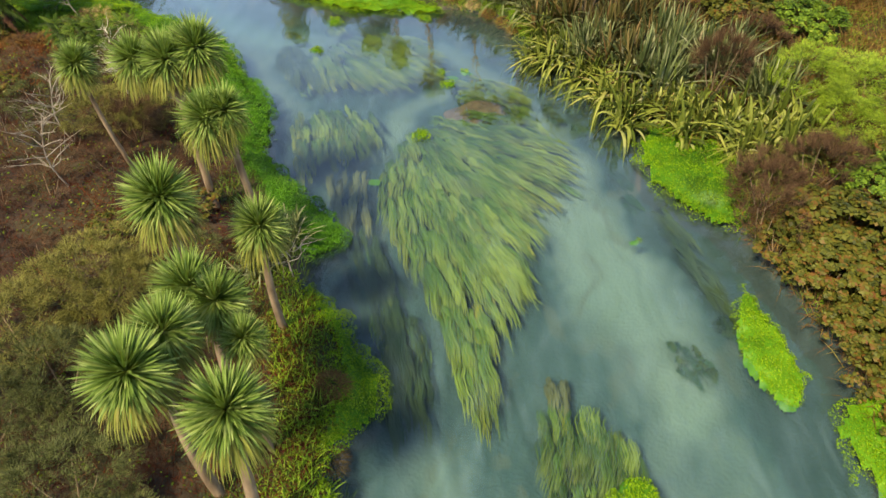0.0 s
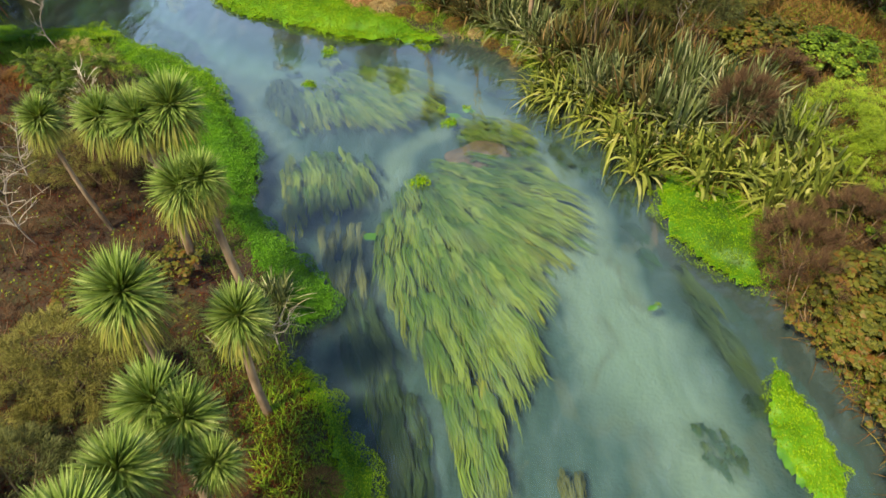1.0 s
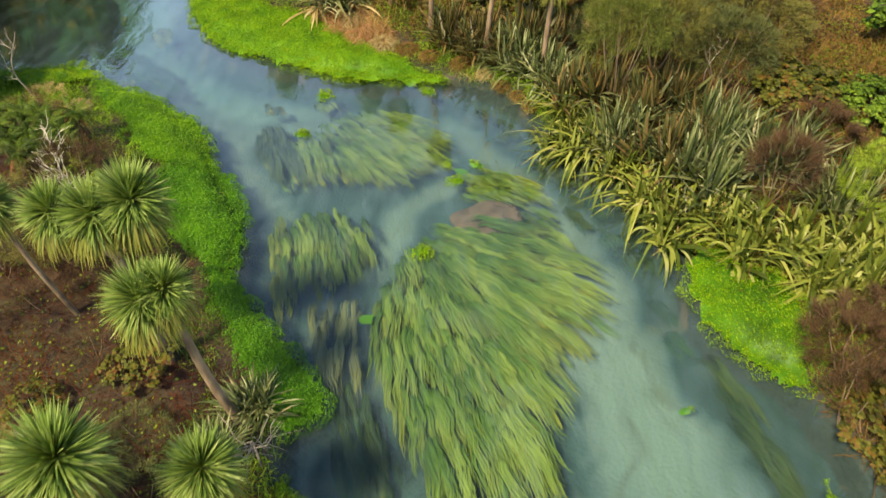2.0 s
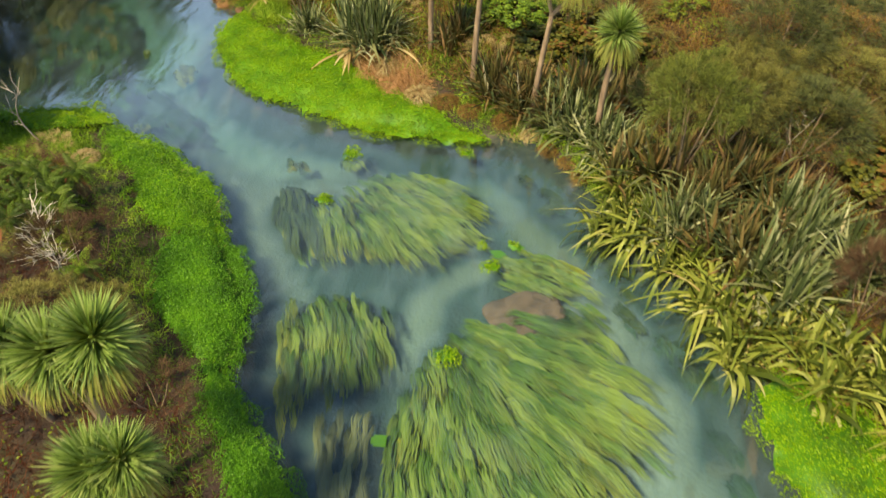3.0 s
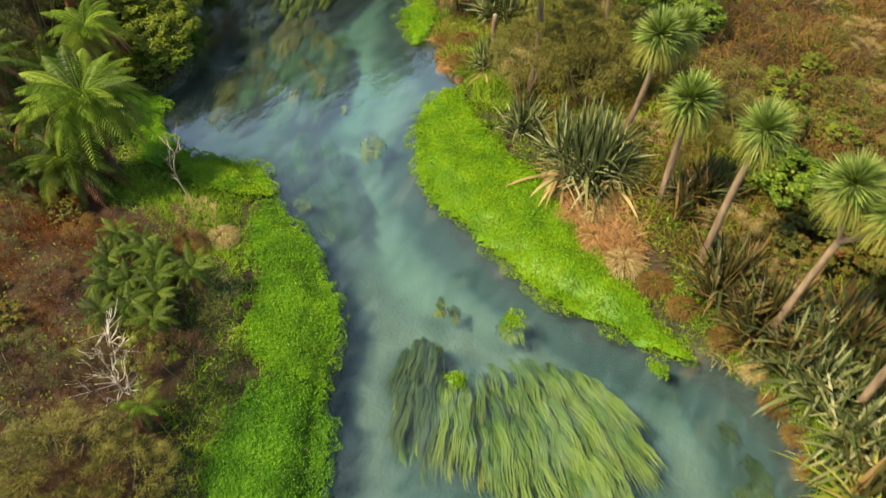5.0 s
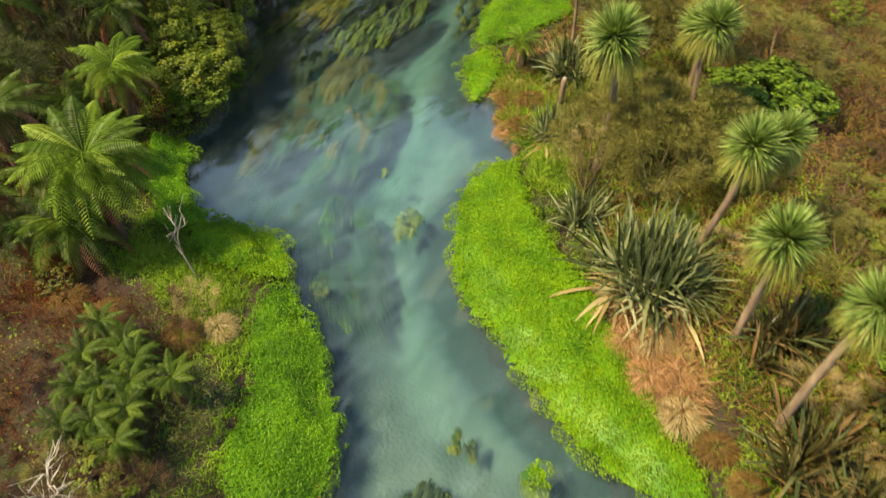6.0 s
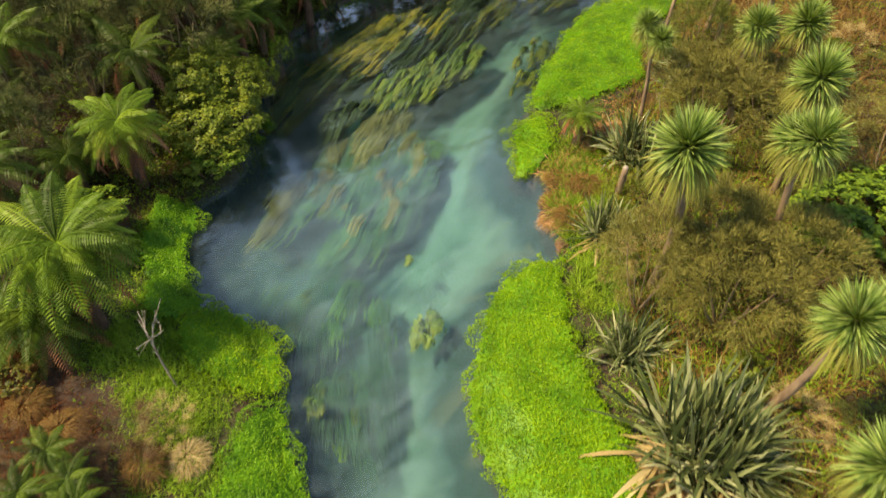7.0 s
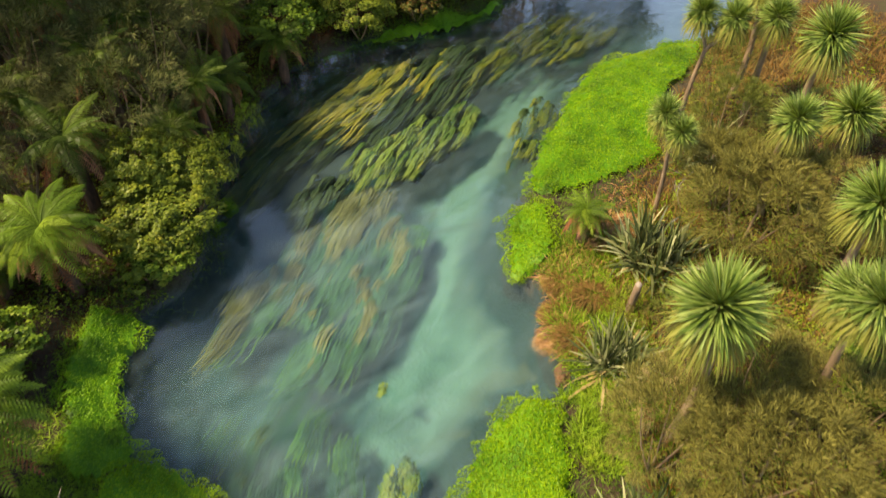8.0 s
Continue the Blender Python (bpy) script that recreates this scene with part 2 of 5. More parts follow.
MANUKA_GREEN = leaf_material("green_scrub_leaf", ((0.05, (0.018, 0.026, 0.005)), (0.45, (0.098, 0.125, 0.022)), (0.8, (0.170, 0.195, 0.038)), (1.0, (0.24, 0.22, 0.06))), 0.6, 0.2, 1.4)
TWIGGY = leaf_material("brown_twig", ((0.05, (0.018, 0.010, 0.005)), (0.5, (0.084, 0.048, 0.025)), (1.0, (0.19, 0.12, 0.065))), 0.8, 0.1, 1.4)
BROAD = leaf_material("broad_leaf", ((0.05, (0.0125, 0.0275, 0.0040)), (0.45, (0.08, 0.15, 0.014)), (0.8, (0.18, 0.27, 0.025)), (1.0, (0.32, 0.33, 0.05))), 0.5, 0.2, 1.6)
LIME = leaf_material("lime_leaf", ((0.05, (0.0510, 0.0920, 0.0090)), (0.5, (0.230, 0.350, 0.027)), (1.0, (0.383, 0.478, 0.063))), 0.5, 0.3, 1.6)
BRAMBLE = leaf_material("bramble_leaf", ((0.05, (0.016, 0.020, 0.005)), (0.28, (0.052, 0.064, 0.011)), (0.48, (0.120, 0.126, 0.019)), (0.62, (0.140, 0.076, 0.018)), (0.8, (0.112, 0.036, 0.014)), (1.0, (0.19, 0.15, 0.028))), 0.5, 0.25, 2.2, False, 0.40)
GOLDEN = leaf_material("golden_leaf", ((0.05, (0.016, 0.030, 0.004)), (0.4, (0.110, 0.160, 0.018)), (0.75, (0.225, 0.255, 0.028)), (1.0, (0.37, 0.32, 0.05))), 0.45, 0.25, 2.2, False, 0.4)
FERN = leaf_material("fern_frond", ((0.05, (0.0170, 0.0380, 0.0045)), (0.5, (0.106, 0.192, 0.015)), (1.0, (0.242, 0.324, 0.034))), 0.5, 0.3, 1.0, True)
# frond copy with thicket shade put into its colour; dark ground ferns share it
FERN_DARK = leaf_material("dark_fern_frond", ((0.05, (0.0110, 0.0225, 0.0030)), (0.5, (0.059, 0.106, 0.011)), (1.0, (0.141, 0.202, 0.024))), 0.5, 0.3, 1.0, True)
FERN_DEAD = leaf_material("dead_frond", ((0.05, (0.108, 0.042, 0.018)), (0.5, (0.264, 0.102, 0.048)), (1.0, (0.432, 0.240, 0.144))), 0.8, 0.15, 1.0, True)
WEED = weed_material("water_weed", ((0.05, (0.010, 0.032, 0.010)), (0.3, (0.026, 0.072, 0.016)), (0.6, (0.062, 0.132, 0.024)), (1.0, (0.175, 0.245, 0.048))), (0.24, 0.265, 0.06))
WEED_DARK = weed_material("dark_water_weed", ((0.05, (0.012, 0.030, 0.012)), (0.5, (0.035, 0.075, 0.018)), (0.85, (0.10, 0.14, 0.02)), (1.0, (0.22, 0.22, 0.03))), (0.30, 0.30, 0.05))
WEED_DEEP = weed_material("deep_water_weed", ((0.05, (0.007, 0.020, 0.011)), (0.5, (0.020, 0.046, 0.020)), (1.0, (0.055, 0.088, 0.030))), (0.075, 0.105, 0.036))
WEED_OLIVE = weed_material("olive_water_weed", ((0.05, (0.035, 0.044, 0.020)), (0.4, (0.085, 0.098, 0.046)), (0.75, (0.145, 0.152, 0.066)), (1.0, (0.185, 0.205, 0.090))), (0.19, 0.205, 0.085))
BARK = bark_material("bark", (0.10, 0.065, 0.036), (0.29, 0.205, 0.125))
PALEWOOD = bark_material("bleached_wood", (0.34, 0.30, 0.24), (0.62, 0.56, 0.47))
DEADWOOD = bark_material("dead_wood", (0.15, 0.12, 0.09), (0.38, 0.33, 0.27))
FIBRE = bark_material("fern_trunk_fibre", (0.03, 0.016, 0.010), (0.11, 0.06, 0.035), 16)
STONE = bark_material("silted_stone", (0.05, 0.035, 0.02), (0.125, 0.085, 0.05), 3)
CLAY = bark_material("bank_clay", (0.04, 0.020, 0.009), (0.13, 0.065, 0.024), 7)


def ground_material():
    m, n, l = shader("ground")
    p = n["Principled BSDF"]
    a, b = noise_node(n, l, 0.9, 6), noise_node(n, l, 14, 5)
    land = ramp_node(n, l, a, ((0.32, (0.018, 0.011, 0.006)), (0.48, (0.045, 0.026, 0.010)), (0.6, (0.04, 0.045, 0.010)), (0.75, (0.07, 0.045, 0.016))))
    land = mix_node(n, l, math_node(n, l, "MULTIPLY", b, 0.8), land, (0.03, 0.018, 0.012))
    # this value holds the pale sand and the bank shade painted into it
    at = n.new("ShaderNodeAttribute")
    at.attribute_name = "sand"
    streak = noise_node(n, l, 1.1, 8, ((1.5, 0.7, 1), 25), 1.6)
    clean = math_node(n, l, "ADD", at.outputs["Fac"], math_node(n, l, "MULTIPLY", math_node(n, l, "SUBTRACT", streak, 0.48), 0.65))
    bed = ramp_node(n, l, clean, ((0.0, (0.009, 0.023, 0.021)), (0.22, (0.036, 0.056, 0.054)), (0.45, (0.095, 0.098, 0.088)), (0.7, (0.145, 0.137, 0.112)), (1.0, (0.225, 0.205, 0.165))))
    silt = noise_node(n, l, 0.9, 6, ((1.4, 0.8, 1), 25), 0.8)
    bed = mix_node(n, l, ramp_node(n, l, silt, ((0.58, (0, 0, 0)), (0.66, (0.5, 0.5, 0.5)))), bed, (0.125, 0.090, 0.055))
    bed = mix_node(n, l, math_node(n, l, "MULTIPLY", b, 0.30), bed, (0.06, 0.075, 0.07))
    # the bed turns darker below the weed beds
    under_weed = n.new("ShaderNodeAttribute")
    under_weed.attribute_name = "under_weed"
    bed = mix_node(n, l, math_node(n, l, "MULTIPLY", under_weed.outputs["Fac"], 0.6), bed, (0.018, 0.032, 0.022))
    wet = n.new("ShaderNodeAttribute")
    wet.attribute_name = "bed"
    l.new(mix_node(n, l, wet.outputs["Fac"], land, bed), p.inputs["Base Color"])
    p.inputs["Roughness"].default_value = 0.9
    l.new(bump_node(n, l, b, 0.6, 0.05), p.inputs["Normal"])
    return m


def water_material(name, tint, haze, mirror):
    """Clear, slightly milky turquoise spring water, its haze painted as milk; the skin is rippled and mirrors, the
    deeper layer absorbs by its depth.
    """
    m, n, l = shader(name)
    n.remove(n["Principled BSDF"])
    clear = n.new("ShaderNodeBsdfTransparent")
    deep = n.new("ShaderNodeAttribute")
    deep.attribute_name = "depth"
    l.new(ramp_node(n, l, deep.outputs["Fac"], ((0.25, tuple(c ** 1.0 for c in tint)), (1.0, tuple(c ** 3.4 for c in tint)))), clear.inputs[0])
    # turbid water's own colour that also stands in for the sky's veil
    milk_veil = n.new("ShaderNodeBsdfDiffuse")
    milk_veil.inputs[0].default_value = (0.30, 0.46, 0.50, 1)
    cloud = noise_node(n, l, 1.0, 7, ((1.5, 0.6, 1), 25), 1.8)
    body = n.new("ShaderNodeMixShader")
    amount = math_node(n, l, "MULTIPLY", math_node(n, l, "POWER", cloud, 4.0 if mirror else 1.5), haze)
    if not mirror:
        amount = math_node(n, l, "MULTIPLY", amount, math_node(n, l, "ADD", deep.outputs["Fac"], 0.45))
    l.new(amount, body.inputs[0])
    l.new(clear.outputs[0], body.inputs[1]), l.new(milk_veil.outputs[0], body.inputs[2])
    if not mirror:
        l.new(body.outputs[0], n["Material Output"].inputs[0])
        return m
    ripple = math_node(n, l, "ADD", noise_node(n, l, 1.6, 4, ((1.5, 0.6, 1), 25)), math_node(n, l, "MULTIPLY", noise_node(n, l, 6, 2), 0.08))
    bump = bump_node(n, l, ripple, 0.25, 0.06)
    gloss = n.new("ShaderNodeBsdfGlossy")
    gloss.inputs["Roughness"].default_value = 0.06
    fr = n.new("ShaderNodeLayerWeight")
    l.new(bump, gloss.inputs["Normal"]), l.new(bump, fr.inputs["Normal"])
    shine = math_node(n, l, "ADD", math_node(n, l, "MULTIPLY", math_node(n, l, "POWER", fr.outputs["Facing"], 3.2), 3.4), 0.02)
    skin = n.new("ShaderNodeMixShader")
    l.new(shine, skin.inputs[0]), l.new(body.outputs[0], skin.inputs[1]), l.new(gloss.outputs[0], skin.inputs[2])
    l.new(skin.outputs[0], n["Material Output"].inputs[0])
    return m


# ---- the stream's course and the ground ----
BANK_L = [(-0.6, -12), (-0.8, -4), (-1.1, 2), (-1.3, 4.5), (-1.6, 5.4), (-1.05, 6.0), (-1.15, 6.9), (-1.5, 7.7), (-2.3, 8.7), (-2.5, 9.3), (-2.0, 9.8),
          (-2.1, 10.4), (-2.7, 11.2), (-3.4, 12.0), (-3.9, 12.9), (-3.95, 13.8), (-4.3, 14.7), (-4.9, 15.8), (-5.6, 17.2), (-6.2, 17.8), (-7.0, 18.5), (-7.8, 18.9),
          (-8.5, 19.3), (-9.4, 19.85), (-10.2, 19.9), (-10.9, 19.65), (-11.8, 19.8), (-12.6, 20.2), (-13.2, 20.9), (-13.2, 21.9), (-13.8, 22.9), (-15.3, 24.0),
          (-16.0, 24.7), (-16.5, 25.8), (-17.2, 27.1), (-17.6, 28.5), (-17.1, 30.0), (-16.4, 31.4), (-16.0, 33.0), (-16.0, 35.0), (-16.6, 38), (-18, 44), (-23, 56)]
BANK_R = [(6.6, -12), (6.6, 0), (6.6, 4.5), (6.5, 5.6), (6.4, 6.4), (6.35, 7.3), (6.15, 8.1), (5.85, 9.1), (5.5, 10.3), (4.7, 11.0), (4.3, 11.9), (4.4, 13.0),
          (4.25, 13.6), (3.9, 14.5), (3.6, 15.4), (2.9, 16.2), (2.3, 17.1), (1.7, 18.2), (0.8, 19.1), (-0.2, 19.4), (-1.4, 19.3), (-2.9, 19.55), (-4.7, 20.25),
          (-5.8, 20.9), (-6.7, 21.6), (-7.1, 22.5), (-7.6, 23.5), (-7.6, 24.5), (-7.3, 24.9), (-7.9, 25.3), (-8.3, 25.6), (-8.8, 26.3), (-9.4, 26.15), (-10.3, 27.2),
          (-10.8, 28.2), (-11.4, 29.6), (-11.9, 31.3), (-12.3, 32.9), (-12.1, 34.2), (-11.4, 35.8), (-11.6, 38), (-13, 44), (-17, 56)]
RIVER = np.concatenate((rounded(BANK_L), rounded(BANK_R)[::-1]))
NORTH = rounded(BANK_L)
GX = np.concatenate((-np.geomspace(700, 36, 14), np.arange(-34, 18.01, 0.2), np.geomspace(20, 700, 14)))
GY = np.concatenate((-np.geomspace(700, 9, 14), np.arange(-6, 48.01, 0.2), np.geomspace(50, 700, 14)))
gx, gy = np.meshgrid(GX, GY, indexing="ij")
sd = -depth_in(gx, gy, RIVER) + (vnoise(gx, gy, 0.5) - 0.5) * 0.22 + (vnoise(gx, gy, 0.22, 5) - 0.5) * 0.12 - 0.17
left_side = line_distance(gx, gy, NORTH) < line_distance(gx, gy, rounded(BANK_R))
land = 0.02 + 0.20 * ramp(sd, 0, 0.5) + 0.30 * ramp(sd, 0.4, 3.5) + np.where(left_side, 0.05, 0.35) * ramp(sd, 1.5, 6)
land = land + 0.16 * (vnoise(gx, gy, 1.1, 2) - 0.5) * ramp(sd, 0.2, 1.5) + 0.3 * (vnoise(gx, gy, 3.1, 9) - 0.5) * ramp(sd, 1, 4)
land = land + np.where(left_side & (gy > 20), 1, 0) * 0.22 * np.clip(sd - 1.0, 0, 14) * ramp(gy, 20, 24)
floor_z = -(0.55 + 0.45 * ramp(gy, 17.0, 20.5) * ramp(-sd, 0.2, 1.6)) * ramp(-sd, -0.05, 0.28) - 0.12 * vnoise(gx, gy, 1.6, 4) * ramp(-sd, 0.3, 1.2)
GZ = np.where(sd > 0, land, floor_z)
# pale sand and silt on the bed: a centre line, its half width and how clean it is
SAND = (([(-17, 40), (-14.2, 33.5), (-13.06, 30.6), (-12.6, 28.1), (-11.4, 26.8), (-10.7, 25.7), (-9.6, 23.5), (-8.5, 21.8)], 0.24, 1.0),
        ([(-8.4, 21.8), (-7.9, 21.4), (-6.5, 20.25), (-5.3, 19.4), (-4.0, 19.1), (-2.4, 18.95)], 0.62, 0.80),
        ([(-5.6, 18.6), (-5.2, 17.8), (-5.0, 16.9), (-4.1, 15.4)], 0.40, 0.62),
        ([(-2.4, 18.95), (-0.6, 18.9), (0.4, 18.1), (1.2, 16.9), (1.8, 15.9), (2.3, 14.9)], 0.30, 0.72),
        ([(2.2, 14.7), (2.75, 13.1), (3.0, 11.9), (3.2, 10.4), (3.6, 9.0), (4.0, 7.6), (4.2, 6.8)], 0.72, 0.92),
        ([(4.3, 6.6), (4.6, 5.4), (4.7, 3.0)], 0.6, 0.52),
        ([(3.3, 8.4), (3.4, 7.0), (3.7, 5.4), (3.8, 3.4)], 0.45, 0.42),
        ([(-3.3, 14.6), (-2.8, 13.0), (-2.2, 12.4), (-2.4, 11.5), (-1.7, 10.4), (-1.8, 9.5), (-1.15, 8.8)], 0.17, 0.75),
        ([(-3.5, 15.1), (-3.1, 13.8), (-2.65, 12.85), (-2.25, 12.2)], 0.16, 0.7),
        ([(-1.6, 13.4), (-1.15, 14.3), (-0.9, 15.3), (-0.1, 16.0)], 0.24, 0.8),
        ([(-1.0, 6.4), (-0.3, 5.6), (0.2, 4.6)], 0.3, 0.5),
        ([(-9.8, 26.2), (-9.4, 25.4), (-8.5, 25.1), (-8.9, 24.5), (-8.3, 23.4)], 0.55, 0.8),
        ([(-13.7, 32.2), (-12.9, 30.2), (-12.4, 28.4), (-11.5, 27.2)], 0.5, 0.72),
        ([(-13.4, 26.6), (-12.7, 26.3), (-12.5, 25.4)], 0.14, 0.6))
sand = np.zeros_like(gx)
for line, wide, clean in SAND:
    wander = wide * (0.45 + 0.9 * vnoise(gx, gy, 0.7, 5) + 0.4 * vnoise(gx, gy, 0.25, 8))
    sand = np.maximum(sand, clean * (1 - ramp(line_distance(gx, gy, rounded(line)), wander * 0.35, wander * 2.0)))
POOL = rounded([(-8.2, 22.5), (-8.1, 21.7), (-7.5, 20.9), (-6.9, 20.0), (-6.7, 19.0), (-6.0, 17.8), (-5.5, 16.9), (-4.6, 17.4), (-2.7, 19.0), (-4.4, 20.1), (-6.6, 21.6), (-7.4, 22.4)], True)
sand = np.maximum(sand, 0.66 * ramp(depth_in(gx, gy, POOL) + 0.2 * (vnoise(gx, gy, 0.8, 3) - 0.5), -0.15, 0.3))
# upstream pool floor is paler: part silt, part painted sky sheen
sand = 0.12 + 0.88 * sand * ramp(-sd, 0.15, 0.9) + 0.16 * ramp(gy, 22, 24.5) + 0.22 * (vnoise(gx, gy, 2.3, 6) - 0.5)
# bank shade painted into the bed colour, darker along both banks
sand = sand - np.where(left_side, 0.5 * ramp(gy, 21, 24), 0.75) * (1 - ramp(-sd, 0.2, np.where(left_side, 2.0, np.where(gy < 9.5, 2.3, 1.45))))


def ground_z(x, y):
    x, y = np.asarray(x, float), np.asarray(y, float)
    i, j = np.clip(np.searchsorted(GX, x) - 1, 0, len(GX) - 2), np.clip(np.searchsorted(GY, y) - 1, 0, len(GY) - 2)
    f, g = (x - GX[i]) / (GX[i + 1] - GX[i]), (y - GY[j]) / (GY[j + 1] - GY[j])
    return (GZ[i, j] * (1 - f) + GZ[i + 1, j] * f) * (1 - g) + (GZ[i, j + 1] * (1 - f) + GZ[i + 1, j + 1] * f) * g


nx, ny = len(GX), len(GY)
ii, jj = np.meshgrid(np.arange(nx - 1), np.arange(ny - 1), indexing="ij")
corner = (ii * ny + jj).ravel()
me = ground_mesh = mesh_of("ground", np.stack((gx, gy, GZ), -1), np.stack((corner, corner + ny, corner + ny + 1, corner + 1), 1), ground_material())
# bed colour, painted bank shade included, runs up onto the shore lip
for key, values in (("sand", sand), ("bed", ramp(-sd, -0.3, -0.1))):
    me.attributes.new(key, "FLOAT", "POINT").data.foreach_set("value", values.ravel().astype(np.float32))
stuff("ground", me, "brown soil banks and pale sandy stream bed", "ground", "structure")
wx, wy = np.meshgrid(np.linspace(-26, 8, 137), np.linspace(-14, 58, 289), indexing="ij")
corner = (np.arange(136)[:, None] * 289 + np.arange(288)).ravel()
cells = np.stack((corner, corner + 289, corner + 290, corner + 1), 1)
below = np.clip(-ground_z(wx, wy) - 0.2, 0, 1)
# deep_water is an added sheet that carries painted depth haze and tint
for key, level, tint, haze, mirror, say in (("water", 0.0, (0.91, 0.98, 0.98), 0.34, True, "clear turquoise spring water with soft ripples"),
                                            ("deep_water", -0.40, (0.82, 0.965, 0.955), 0.17, False, "hazy turquoise water near the stream bed")):
    me = mesh_of(key, np.stack((wx, wy, wx * 0 + level), -1), cells, water_material(key, tint, haze, mirror))
    me.attributes.new("depth", "FLOAT", "POINT").data.foreach_set("value", (below * (0.0 if mirror else 1.0)).ravel().astype(np.float32))
    stuff(key, me, say, "water", "structure")


LEFT_LAND = [(-2.5, 3), (-2.4, 6.5), (-2.8, 8.8), (-4.9, 12.2), (-6.6, 14.2), (-7.8, 16.2), (-9.4, 17.1), (-11.4, 17.6), (-13.2, 18.8), (-14.0, 21.5), (-15.6, 24), (-17, 26), (-18, 29), (-17, 31.5), (-17, 36),
             (-23, 36), (-25, 24), (-18, 16), (-11, 10), (-8.5, 3)]
RIGHT_LAND = [(6.3, 3), (5.8, 8), (5.9, 10.5), (4.7, 13.4), (3.6, 16), (2.4, 19.0), (0, 20.4), (-2.9, 22.2), (-5.2, 24.0), (-6.4, 25.6), (-8.0, 27.6), (-8.8, 29.2), (-9.6, 32), (-10.6, 35.6), (-10, 39),
              (-3, 39), (4, 33), (10, 26), (12, 16), (9.5, 3)]


# ---- watercress ----
def one_island(cells, nj):
    """The largest connected group of grid cells."""
    best = []
    while cells:
        todo, group = [cells.pop()], []
        while todo:
            c = todo.pop()
            group.append(c)
            for k in (c - 1, c + 1, c - nj, c + nj):
                if k in cells:
                    cells.remove(k)
                    todo.append(k)
        if len(group) > len(best):
            best = group
    return np.array(best, int)


def cress_bed(outline, height, per_m2, mat, label, group="watercress along the banks", size=0.028):
    """A floating mat with a domed, lumpy body and a skin of small round leaves."""
    poly = rounded(outline, True)
    lo, hi = poly.min(0) - 0.2, poly.max(0) + 0.2
    step = 0.04 if np.ptp(poly[:, 0]) < 1 else 0.1
    xs, ys = np.arange(lo[0], hi[0], step), np.arange(lo[1], hi[1], step)
    x, y = np.meshgrid(xs, ys, indexing="ij")

    def top(x, y):
        d = depth_in(x, y, poly) + (vnoise(x, y, 0.3) + vnoise(x, y, 0.8) - 1) * 0.26 + (vnoise(x, y, 0.13, 4) - 0.5) * 0.16 + (0.03 if step > 0.05 else 0.0)
        base = np.maximum(ground_z(x, y), -0.03)
        lumps = 0.55 + 0.5 * vnoise(x, y, 0.28, 3) + 0.45 * vnoise(x, y, 0.7, 6)
        return d, base + 0.75 * height * ramp(d, -0.05, 0.16) * lumps - 0.06 * ramp(-d, -0.02, 0.05)

    d, z = top(x, y)
    d = depth_in(x, y, poly) + (0.0 if step < 0.1 else 1.0) * ((vnoise(x, y, 0.8) - 0.5) * 0.26 - 0.05)
    nj = len(ys)
    i, j = np.meshgrid(np.arange(len(xs) - 1), np.arange(nj - 1), indexing="ij")
    c = (i * nj + j)[np.minimum(np.minimum(d[:-1, :-1], d[1:, 1:]), np.minimum(d[1:, :-1], d[:-1, 1:])) > 0]
    ob = thing("watercress_mat", pose(0, 0, 0), label, "watercress", group)
    c = one_island(set(c.tolist()), nj)
    quads = np.stack((c, c + nj, c + nj + 1, c + 1), 1)
    used, index = np.unique(quads, return_inverse=True)
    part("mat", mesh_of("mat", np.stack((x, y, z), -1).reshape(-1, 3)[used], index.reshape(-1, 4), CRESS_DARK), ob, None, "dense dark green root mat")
    px, py = fill(np.array([(lo[0], lo[1]), (hi[0], lo[1]), (hi[0], hi[1]), (lo[0], hi[1])]), per_m2)
    d, z = top(px, py)
    k = d > 0
    px, py, z = px[k], py[k], z[k]
    place = np.stack((px, py, z + rng.uniform(0.0, 0.06, len(px)) + 0.03 * vnoise(px, py, 0.15)), 1)
    normal = unit(np.stack((rng.normal(0, 0.62, len(px)), rng.normal(0, 0.62, len(px)), np.ones(len(px))), 1))
    part("foliage", mesh_of("foliage", *leaflets(place, normal, rng.uniform(0.7, 1.5, len(px)) * size, 0.55), mat), ob, None, "small round bright leaves")
    return ob


cress_bed([(0.2, 19.25), (-1.4, 19.25), (-2.9, 19.5), (-4.7, 20.2), (-5.8, 20.8), (-6.75, 21.6), (-7.15, 22.5), (-7.65, 23.5), (-7.65, 24.5), (-7.2, 24.7), (-6.5, 24.2), (-5.5, 23.1),
           (-4.3, 22.4), (-3.2, 21.6), (-2.3, 20.9), (-1.0, 19.9)], 0.17, 3000, CRESS, "bright lime green watercress mat edging the stream")
cress_bed([(-9.35, 26.1), (-10.3, 27.1), (-10.3, 28.0), (-9.7, 27.9), (-9.0, 26.9)], 0.16, 3000, CRESS, "small bright green watercress mat on the water's edge")
cress_bed([(-10.2, 28.1), (-10.8, 28.25), (-11.4, 29.6), (-11.9, 31.3), (-12.3, 32.9), (-12.1, 34.2), (-11.4, 35.8), (-10.6, 35.4), (-9.9, 32.4), (-9.1, 30.6), (-9.5, 29.1)], 0.16, 1900, CRESS, "wide bright green watercress mat beside the stream")
cress_bed([(4.4, 13.1), (5.2, 13.3), (6.0, 12.2), (5.9, 10.6), (5.55, 10.2), (4.7, 10.95), (4.25, 11.9)], 0.24, 2500, CRESS, "rounded lime green watercress cushion below flax", size=0.027)
